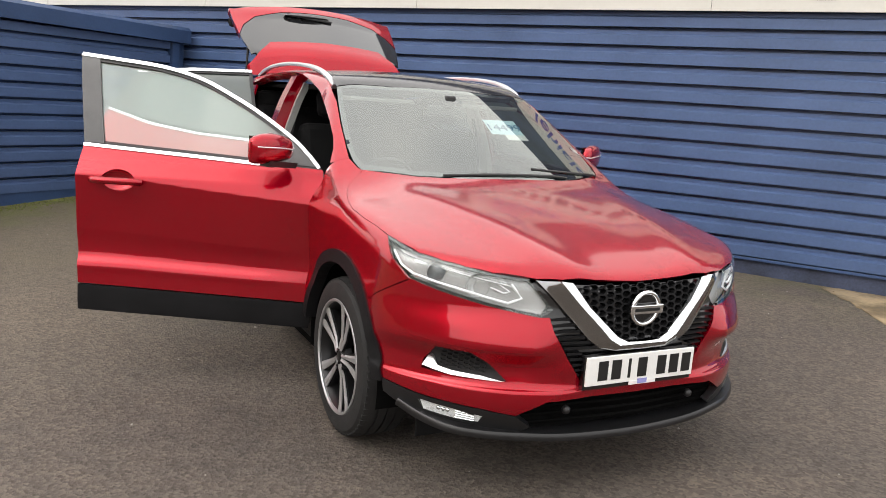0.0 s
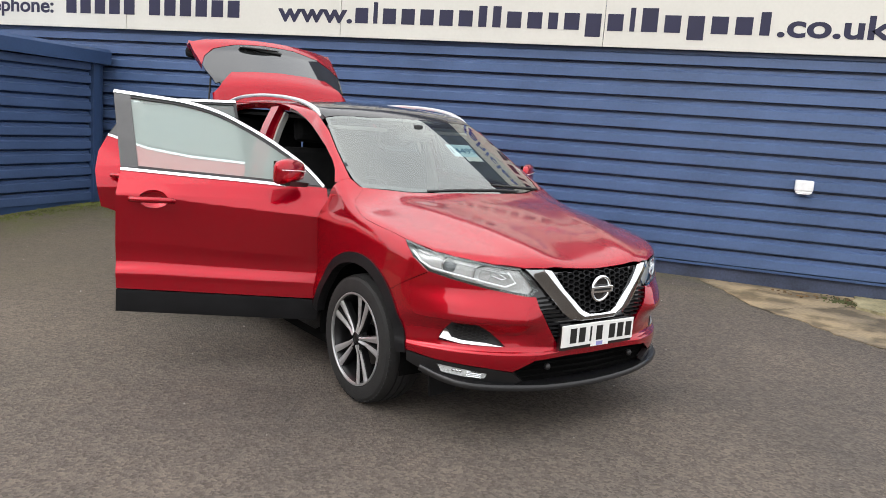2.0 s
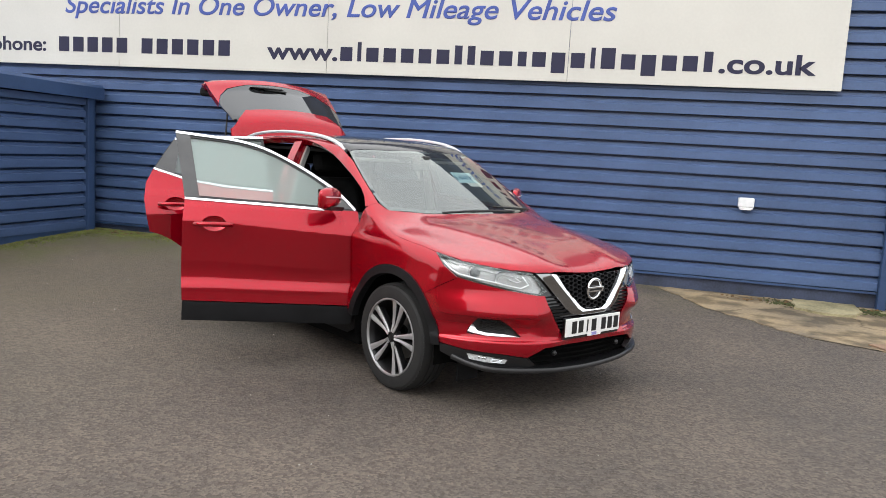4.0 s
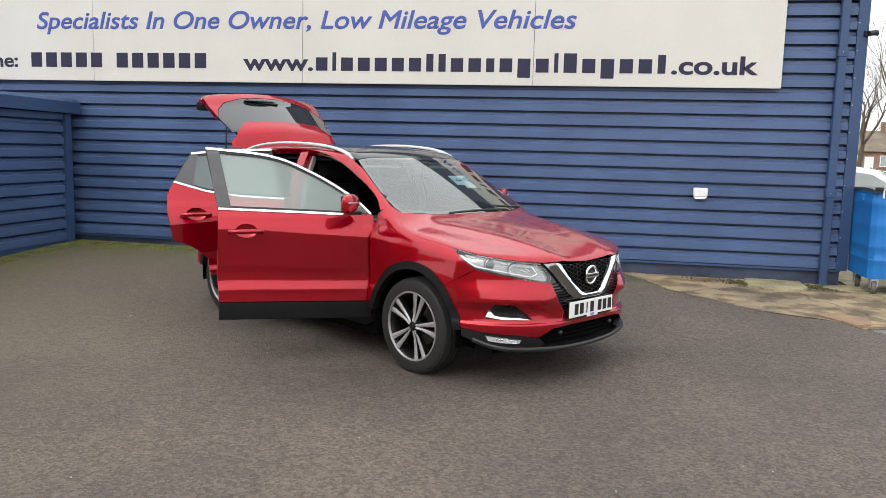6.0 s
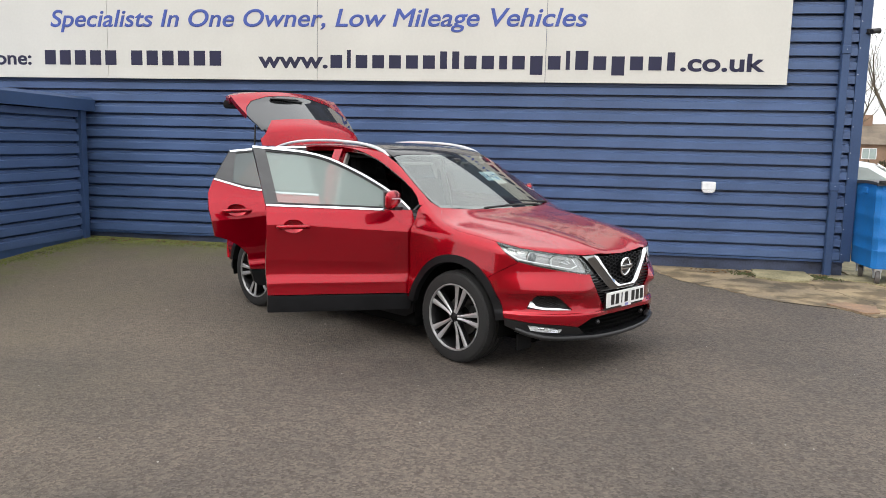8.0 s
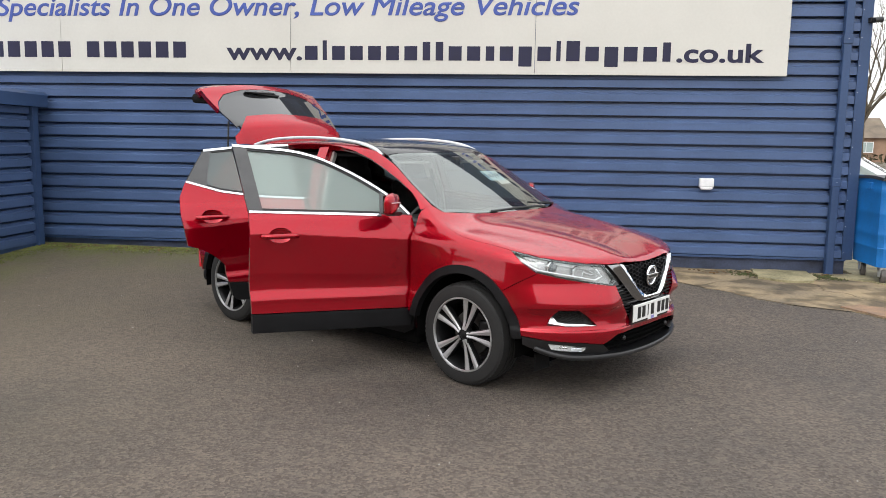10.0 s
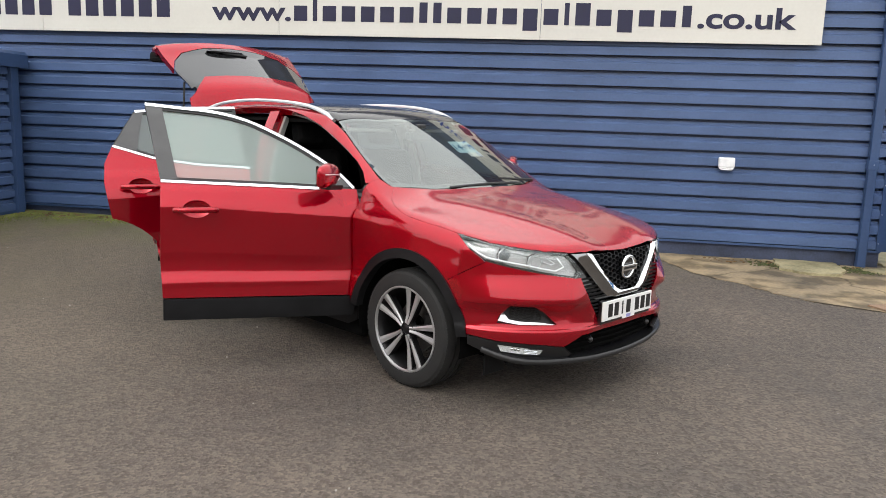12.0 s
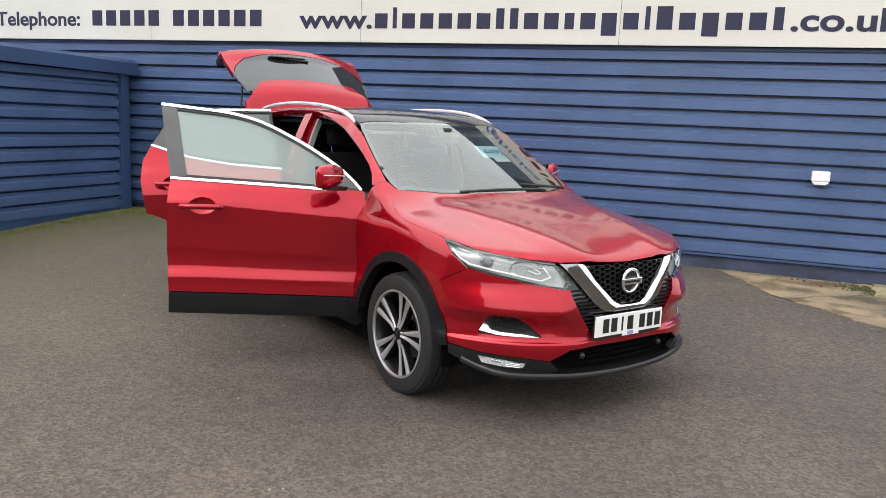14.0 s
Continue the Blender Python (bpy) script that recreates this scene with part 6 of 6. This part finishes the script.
# ---- beyond the building's corner ----
def wheelie_bin():
    t = thing("wheeled_bin", pose(2.645, 7.19, 0.022, 0, 0, 0), "large blue plastic four-wheeled waste bin with grey lid", "bin")
    bm = bmesh.new()
    levels = [(0.2, 0.102), (0.3, 0.100), (0.4, 0.097), (0.405, 0.095), (0.425, 0.094), (0.43, 0.097), (0.55, 0.095), (0.56, 0.091), (0.6, 0.091), (0.61, 0.093), (0.8, 0.089), (0.81, 0.086), (0.85, 0.086), (0.86, 0.088), (1.05, 0.084), (1.06, 0.081), (1.12, 0.081), (1.13, 0.084), (1.2, 0.082), (1.21, 0.077), (1.25, 0.077)]
    rings = []
    for z, i in levels:
        c = 0.05
        x0, x1, y0, y1 = i, 1.36 - i, i, 0.90 - i * 0.4
        pts = [(x0 + c, y0), (x1 - c, y0), (x1, y0 + c), (x1, y1 - c), (x1 - c, y1), (x0 + c, y1), (x0, y1 - c), (x0, y0 + c)]
        rings.append([bm.verts.new((x, y, z)) for x, y in pts])
    for a, b in zip(rings, rings[1:]):
        for j in range(8):
            bm.faces.new((a[j], a[(j + 1) % 8], b[(j + 1) % 8], b[j]))
    bm.faces.new(rings[0][::-1])
    bmesh.ops.recalc_face_normals(bm, faces=bm.faces)
    smooth(part("body", bm, blue_plastic, t), 35)
    lid = bmesh.new()
    rows = []
    for i in range(9):
        y = 0.055 + 0.82 * i / 8
        z = 1.25 + 0.028 * math.sin(math.pi * min(1, 0.12 + 0.9 * i / 8))
        rows.append([lid.verts.new((x, y, z - 0.02 * (2 * (x - 0.68) / 1.4) ** 2)) for x in np.linspace(0.065, 1.30, 7)])
    for a, b in zip(rows, rows[1:]):
        for j in range(6):
            lid.faces.new((a[j], a[j + 1], b[j + 1], b[j]))
    ext = bmesh.ops.extrude_face_region(lid, geom=list(lid.faces))
    bmesh.ops.translate(lid, vec=(0, 0, -0.035), verts=[g for g in ext["geom"] if isinstance(g, bmesh.types.BMVert)])
    bmesh.ops.recalc_face_normals(lid, faces=lid.faces)
    smooth(part("lid", lid, lid_grey, t, "dark grey plastic lid"), 50)
    part("front_grip", boxes(((0.28, 0.055, 0.97), (1.08, 0.11, 1.02)), bevel=0.012), blue_plastic, t)
    part("lifting_lug", boxes(((0.05, 0.36, 1.10), (0.10, 0.48, 1.18)), bevel=0.01), blue_plastic, t)
    part("lid_hinge", boxes(((0.08, 0.03, 1.235), (0.16, 0.075, 1.275)), ((0.22, 0.03, 1.235), (0.30, 0.075, 1.275)), bevel=0.006), satin_black, t)
    part("lid_strap", sweep([(0.17, 0.045, 1.26), (0.175, 0.06, 1.15)], [(-0.01, -0.003), (0.01, -0.003), (0.01, 0.003), (-0.01, 0.003)], up=(0, 1, 0)), white_paint, t)
    for x, y in ((0.19, 0.17), (1.20, 0.17), (0.19, 0.72), (1.20, 0.72)):
        part("castor_fork", boxes(((x - 0.045, y - 0.04, 0.16), (x + 0.045, y + 0.04, 0.205)), ((x - 0.04, y - 0.03, 0.08), (x - 0.03, y + 0.03, 0.17)), ((x + 0.03, y - 0.03, 0.08), (x + 0.04, y + 0.03, 0.17)), bevel=0.004), silver, t)
        bm = lathe([(0.03, 0.026), (0.084, 0.024), (0.09, 0.0), (0.084, -0.024), (0.03, -0.026)], 24)
        bmesh.ops.transform(bm, matrix=pose(x, y - 0.02, 0.09, 0, 0, 75), verts=bm.verts)
        smooth(part("castor_wheel", bm, castor_grey, t), 50)


lid_grey = material("grey_lid_plastic", (0.05, 0.05, 0.055), 0.5, 0.0, 0.15, 4, 80, 0.1)
castor_grey = material("grey_castor_rubber", (0.10, 0.09, 0.085), 0.6, 0.0, 0.15, 6, 80)
wheelie_bin()

car_white = material("white_car_paint", (0.74, 0.76, 0.77), 0.3, 0.0, 0.03, 3.0, 400.0, coat=0.8)
pale_glass = material("parked_car_glass", (0.32, 0.39, 0.37), 0.08, 0.0, 0.05, 4, 100, coat=1.0)


def parked_car(at, label, paint):
    """A plain hatchback lofted from a side outline; only its upper half is ever in view."""
    t = thing("parked_car", at, label, "car", group="parked cars")
    stations = [(-2.05, 0.55, 0.72, 0.70), (-1.9, 0.35, 0.95, 0.82), (-1.2, 0.28, 0.98, 0.86), (0.0, 0.26, 0.97, 0.87), (1.0, 0.28, 0.92, 0.86), (1.7, 0.32, 0.80, 0.80), (2.0, 0.45, 0.66, 0.66)]
    bm = bmesh.new()
    rings = []
    for x, z0, z1, w in stations:
        rings.append([bm.verts.new((x, s * w * k, z)) for s, k, z in ((-1, 0.92, z0), (-1, 1.0, z0 + 0.2), (-1, 1.0, z1 - 0.12), (-1, 0.88, z1), (1, 0.88, z1), (1, 1.0, z1 - 0.12), (1, 1.0, z0 + 0.2), (1, 0.92, z0))])
    for a, b in zip(rings, rings[1:]):
        for j in range(8):
            bm.faces.new((a[j], a[(j + 1) % 8], b[(j + 1) % 8], b[j]))
    bm.faces.new(rings[0])
    bm.faces.new(rings[-1][::-1])
    bmesh.ops.recalc_face_normals(bm, faces=bm.faces)
    smooth(part("body", bm, paint, t), 50)

    def hood(name, line, w0, w1, mat, swell):
        bm = bmesh.new()
        rows = []
        for i, (x, z) in enumerate(line):
            k = (z - 0.9) / 0.6
            w = w0 + (w1 - w0) * k
            rows.append([bm.verts.new((x, w * f, z + swell * (1 - f * f))) for f in (-1, -0.6, -0.2, 0.2, 0.6, 1)])
        for a, b in zip(rows, rows[1:]):
            for j in range(5):
                bm.faces.new((a[j], a[j + 1], b[j + 1], b[j]))
        for s in (0, 5) if len(rows) > 2 else ():
            bm.faces.new([r[s] for r in rows])
        bmesh.ops.recalc_face_normals(bm, faces=bm.faces)
        return smooth(part(name, bm, mat, t), 35)

    hood("cabin", [(-1.95, 0.92), (-1.6, 1.36), (-1.2, 1.46), (-0.3, 1.48), (0.25, 1.40), (1.05, 0.93)], 0.82, 0.58, paint, 0.03)
    hood("windscreen", [(1.02, 0.965), (0.30, 1.395)], 0.72, 0.56, pale_glass, 0.045)
    hood("rear_window", [(-1.62, 1.355), (-1.90, 1.00)], 0.70, 0.56, pale_glass, 0.045)
    for s in (-1, 1):
        bm = bmesh.new()
        loop = [(-1.6, 1.02), (-1.35, 1.36), (-0.3, 1.41), (0.15, 1.35), (0.72, 1.02)]
        f = bm.faces.new([bm.verts.new((x, s * (0.82 + (0.58 - 0.82) * (z - 0.9) / 0.6 + 0.006), z)) for x, z in loop])
        bmesh.ops.solidify(bm, geom=[f], thickness=0.01 * s)
        part("side_window", bm, pale_glass, t)
    for x in (-1.3, 1.3):
        for s in (-1, 1):
            bm = lathe([(0.18, 0.09), (0.28, 0.10), (0.31, 0.06), (0.31, -0.06), (0.28, -0.10), (0.18, -0.09)], 28)
            bmesh.ops.translate(bm, vec=(x, s * 0.76, 0.31), verts=bm.verts)
            wv = smooth(part("wheel", bm, rubber, t))
            bm = lathe([(0.001, 0.07), (0.18, 0.085), (0.19, -0.085), (0.001, -0.07)], 20)
            bmesh.ops.translate(bm, vec=(x, s * 0.76, 0.31), verts=bm.verts)
            part("hubcap", bm, silver, wv)


parked_car(pose(4.55, 13.2, 0, 0, 0, -20), "white parked hatchback car behind the bin", car_white)
parked_car(pose(9.0, 15.0, 0, 0, 0, -25), "silver parked hatchback car", material("silver_car_paint", (0.45, 0.47, 0.48), 0.3, 0.4, 0.03, 3.0, 400.0, coat=0.8))

brick_red = material("red_brick", (0.27, 0.17, 0.115), 0.85, 0.0, 0.2, 0.8, 12.0, 0.3)
roof_tile = material("brown_roof_tile", (0.17, 0.135, 0.10), 0.85, 0.0, 0.2, 0.8, 10.0, 0.3)
cream_plaster = material("cream_plaster", (0.55, 0.48, 0.36), 0.8, 0.0, 0.1, 0.8, 10.0)


def house(at, label):
    t = thing("house", at, label, "house", group="far houses")
    part("wall", boxes(((0, 0, 0), (11, 7, 2.7))), brick_red, t)
    bm = bmesh.new()
    a = [bm.verts.new(p) for p in ((-0.3, -0.4, 2.6), (11.3, -0.4, 2.6), (11.3, 3.5, 4.9), (-0.3, 3.5, 4.9), (-0.3, 7.4, 2.6), (11.3, 7.4, 2.6))]
    for f in ((0, 1, 2, 3), (3, 2, 5, 4), (0, 3, 4), (1, 5, 2), (0, 4, 5, 1)):
        bm.faces.new([a[i] for i in f])
    bmesh.ops.recalc_face_normals(bm, faces=bm.faces)
    r = part("roof", bm, roof_tile, t)
    part("chimney", boxes(((5.0, 3.1, 4.4), (5.9, 3.9, 5.9)), bevel=0.03), brick_red, r)
    for x in (0.5, 4.2, 8.2):
        z = 1.0
        w = part("window", boxes(((x, -0.06, z), (x + 1.5, 0.05, z + 1.2)), bevel=0.02), white_paint, t)
        for x0, x1 in ((0.08, 0.72), (0.78, 1.42)):
            part("pane", boxes(((x + x0, -0.07, z + 0.08), (x + x1, -0.055, z + 1.12))), pale_glass, w)
    part("door", boxes(((2.7, -0.06, 0), (3.6, 0.05, 2.05)), bevel=0.02), white_paint, t)


house(pose(26.5, 88.5, 0, 0, 0, -4), "red brick house with a brown tiled roof")
house(pose(46.0, 95.0, 0, 0, 0, -10), "red brick house with a brown tiled roof and white windows")

bark = material("grey_brown_bark", (0.11, 0.088, 0.062), 0.9, 0.0, 0.25, 4, 40, 0.5)
twig_brown = material("twig_brown", (0.135, 0.105, 0.066), 0.9, 0.0, 0.25, 4, 40)


def bare_tree(at, height, spread, seed, label):
    """A leafless tree: tapered trunk, limbs that fork again and again, a haze of fine twigs."""
    t = thing("tree", at, label, "tree", group="bare trees")
    rng = random.Random(seed)
    trunk, limbs, twigs = bmesh.new(), bmesh.new(), bmesh.new()

    def tube(bm, a, b, ra, rb, n):
        d = (b - a).normalized()
        u = d.orthogonal().normalized()
        v = d.cross(u)
        ring = [[bm.verts.new(p + (u * math.cos(2 * math.pi * i / n) + v * math.sin(2 * math.pi * i / n)) * r) for i in range(n)] for p, r in ((a, ra), (b, rb))]
        for i in range(n):
            bm.faces.new((ring[0][i], ring[0][(i + 1) % n], ring[1][(i + 1) % n], ring[1][i]))

    def grow(p, d, length, r, level):
        bm, n = ((trunk, 9), (limbs, 6), (limbs, 5), (twigs, 3), (twigs, 3), (twigs, 3))[min(level, 5)]
        steps = 3 if level < 3 else 2
        for s in range(steps):
            d = (d + Vector((rng.uniform(-1, 1), rng.uniform(-1, 1), rng.uniform(-0.3, 0.6))) * (0.10 if level == 0 else 0.22)).normalized()
            q = p + d * length / steps
            rn = r * (1 - 0.35 / steps)
            tube(bm, p, q, r, rn, n)
            p, r = q, rn
            if level and level < 5 and s < steps - 1:
                side = (d + Vector((rng.uniform(-1, 1), rng.uniform(-1, 1), rng.uniform(-0.2, 0.7))) * 0.9).normalized()
                grow(p, side, length * 0.55, r * 0.45, level + 2)
        if level < 5:
            for i in range(4 if level == 0 else 3):
                a = 2 * math.pi * (i + rng.random() * 0.7) / 3.5
                out = Vector((math.cos(a), math.sin(a), 0)) * spread + Vector((0, 0, 0.75))
                grow(p, (d * 0.75 + out * 0.75).normalized(), length * rng.uniform(0.62, 0.80), r * 0.62, level + 1)

    grow(Vector((0, 0, -0.1)), Vector((0, 0, 1)), height * 0.26, height * 0.017, 0)
    part("trunk", trunk, bark, t)
    tagged(part("crown", limbs, bark, t), kind="stuff")
    tagged(part("twig_haze", twigs, twig_brown, t), kind="stuff")


bare_tree(pose(11.6, 30, 0), 10.0, 0.75, 4, "tall bare winter tree with fine twigs")
bare_tree(pose(15.2, 33, 0), 9.0, 0.9, 9, "spreading bare winter tree with a dense crown of twigs")
bare_tree(pose(13.0, 40, 0), 9.5, 0.8, 15, "bare winter tree in front of the houses")

hedge_green = material("winter_hedge", (0.075, 0.062, 0.030), 0.9, 0.0, 0.3, 3, 30, 0.5)


def hedge():
    rng = random.Random(3)
    bm = bmesh.new()
    for i in range(2600):
        x, y, z = rng.uniform(8, 34), 38 + rng.uniform(-0.5, 0.5), rng.uniform(0.05, 1.25)
        s = rng.uniform(0.06, 0.16)
        m = Matrix.Translation((x, y, z)) @ Euler((rng.uniform(0, 6), rng.uniform(0, 6), rng.uniform(0, 6))).to_matrix().to_4x4()
        bm.faces.new([bm.verts.new(m @ Vector(p)) for p in ((-s, 0, 0), (0, -s * 0.5, 0), (s, 0, 0), (0, s * 0.5, 0))])
    return tagged(part("hedge", bm, hedge_green), "low brown-green winter hedge in the distance", "hedge", kind="stuff")


hedge()


def lamp_post():
    t = thing("street_lamp", pose(13.4, 31.5, 0), "slender grey street lamp post", "street lamp")
    smooth(part("pole", lathe_up([(0.09, 0.0), (0.09, 1.2), (0.055, 1.25), (0.04, 7.0)], 12), silver, t), 40)
    part("arm", sweep(spline([(0, 0, 6.9), (0.1, 0, 7.2), (0.8, 0, 7.35)], 5), disc_profile(0.03, 8)), silver, t)
    part("lantern", boxes(((0.7, -0.09, 7.28), (1.25, 0.09, 7.40)), bevel=0.03), silver, t)


def lathe_up(profile, n):
    bm = lathe([(r, z) for r, z in profile], n)
    bmesh.ops.transform(bm, matrix=pose(0, 0, 0, 90), verts=bm.verts)
    return bm


lamp_post()

# ---- unseen plain walls added behind the camera, to darken what car and cladding mirror ----
for name, lo, hi in (("unseen_wall_south", (-34.0, -17.3, -0.1), (30.0, -17.0, 2.1)), ("unseen_wall_west", (-34.3, -17.0, -0.1), (-34.0, 8.0, 2.1)), ("unseen_block_south_west", (-44.0, -26.0, -0.1), (-5.5, -20.0, 9.5))):
    tagged(part(name, boxes((lo, hi)), brick_red), "unseen plain brick wall, added to darken reflections", "wall", kind="structure")

# ---- small things on the ground ----
def scatter(name, count, place, size, mat, label, category, seed, flat=0.5):
    """Loose bits that nobody could count, as one mesh."""
    rng = random.Random(seed)
    bm = bmesh.new()
    for i in range(count):
        x, y = place(rng)
        s = rng.uniform(*size)
        z = float(ground_z(x, y)) + s * flat * 0.5
        m = Matrix.Translation((x, y, z)) @ Euler((rng.uniform(-0.5, 0.5), rng.uniform(-0.5, 0.5), rng.uniform(0, 6.3))).to_matrix().to_4x4() @ Matrix.Diagonal((s, s * rng.uniform(0.5, 1.0), s * flat, 1))
        bmesh.ops.create_icosphere(bm, subdivisions=1, radius=0.5, matrix=m) if count < 500 else tetra(bm, m)
    return tagged(part(name, bm, mat), label, category, kind="stuff")


def tetra(bm, m):
    v = [bm.verts.new(m @ Vector(p)) for p in ((-0.5, -0.3, -0.4), (0.5, -0.35, -0.4), (0.05, 0.5, -0.4), (0.0, 0.0, 0.5))]
    for f in ((0, 1, 3), (1, 2, 3), (2, 0, 3)):
        bm.faces.new([v[i] for i in f])


weed_green = material("dark_weeds", (0.05, 0.062, 0.018), 0.95, 0.0, 0.4, 6, 60, 0.4, tint=(0.03, 0.028, 0.012))
moss_green = material("moss", (0.12, 0.135, 0.03), 0.95, 0.0, 0.3, 6, 60, 0.4, tint=(0.06, 0.06, 0.02))
stone_grey = material("pale_grit", (0.33, 0.31, 0.28), 0.85, 0.0, 0.3, 8, 80)
leaf_brown = material("dead_leaf", (0.13, 0.075, 0.03), 0.9, 0.0, 0.35, 8, 60)
scatter("moss", 2600, lambda r: (-7.85 + abs(r.gauss(0, 1.5)), 7.88 - abs(r.gauss(0, 0.22))), (0.015, 0.05), moss_green, "green moss along the foot of the wall", "moss", 1, 0.35)
scatter("shed_moss", 1200, lambda r: (-7.88 + abs(r.gauss(0, 0.16)), 7.8 - abs(r.gauss(0, 2.2))), (0.015, 0.05), moss_green, "green moss along the foot of the shed", "moss", 2, 0.35)
scatter("wall_weeds", 700, lambda r: (r.choice((1.34, 2.14, 2.26, 2.40)) + r.gauss(0, 0.085), 7.62 + r.gauss(0, 0.09)), (0.012, 0.045), weed_green, "weeds and moss at the cladding's foot", "weeds", 3, 0.6)
scatter("litter", 260, lambda r: (r.choice((-7.7, -7.2, -6.4, 0.9, 1.3, 2.0, 2.3)) + r.gauss(0, 0.3), 7.80 - abs(r.gauss(0, 0.14))), (0.02, 0.06), leaf_brown, "dead leaves and dirt blown against the wall", "leaves", 4, 0.3)
scatter("grit", 170, lambda r: (r.uniform(-7.5, 3.0), r.uniform(-0.5, 7.6)), (0.006, 0.016), stone_grey, "pale stone chips lying on the asphalt", "stones", 5, 0.6)


# ---- price card inside the windscreen ----
card_blue = material("pale_blue_card", (0.60, 0.80, 0.88), 0.5, 0.0, 0.05, 10, 100)
ink_blue = material("price_ink", (0.03, 0.16, 0.30), 0.5)


def price_card():
    t = tagged(part("price_card", boxes(((-0.10, -0.001, -0.065), (0.10, 0.001, 0.075))), card_blue), "pale blue price card fixed behind the car windscreen", "price card")
    t.matrix_world = pose(-1.249, 3.571, 0, 0, 0, -35.0) @ PRICE
    part("price_tail", boxes(((-0.02, -0.001, -0.115), (0.105, 0.001, -0.066))), plate_white, t)
    c = bpy.data.curves.new("price", "FONT")
    c.body, c.size, c.extrude, c.align_x = "14499", 0.088, 0.0008, "CENTER"
    ob = new("price", c)
    bpy.context.view_layer.update()
    me = bpy.data.meshes.new_from_object(ob.evaluated_get(bpy.context.evaluated_depsgraph_get()))
    bpy.data.objects.remove(ob)
    me.transform(Matrix.Translation((0, -0.003, -0.03)) @ pose(0, 0, 0, 90))
    me.materials.clear()
    me.materials.append(ink_blue)
    ob = new("price", me)
    ob.parent = t


PRICE = pose(-0.630, 0.240, 1.338, 0, 0, 90) @ pose(0, 0, 0, -60, 0, 0)
price_card()
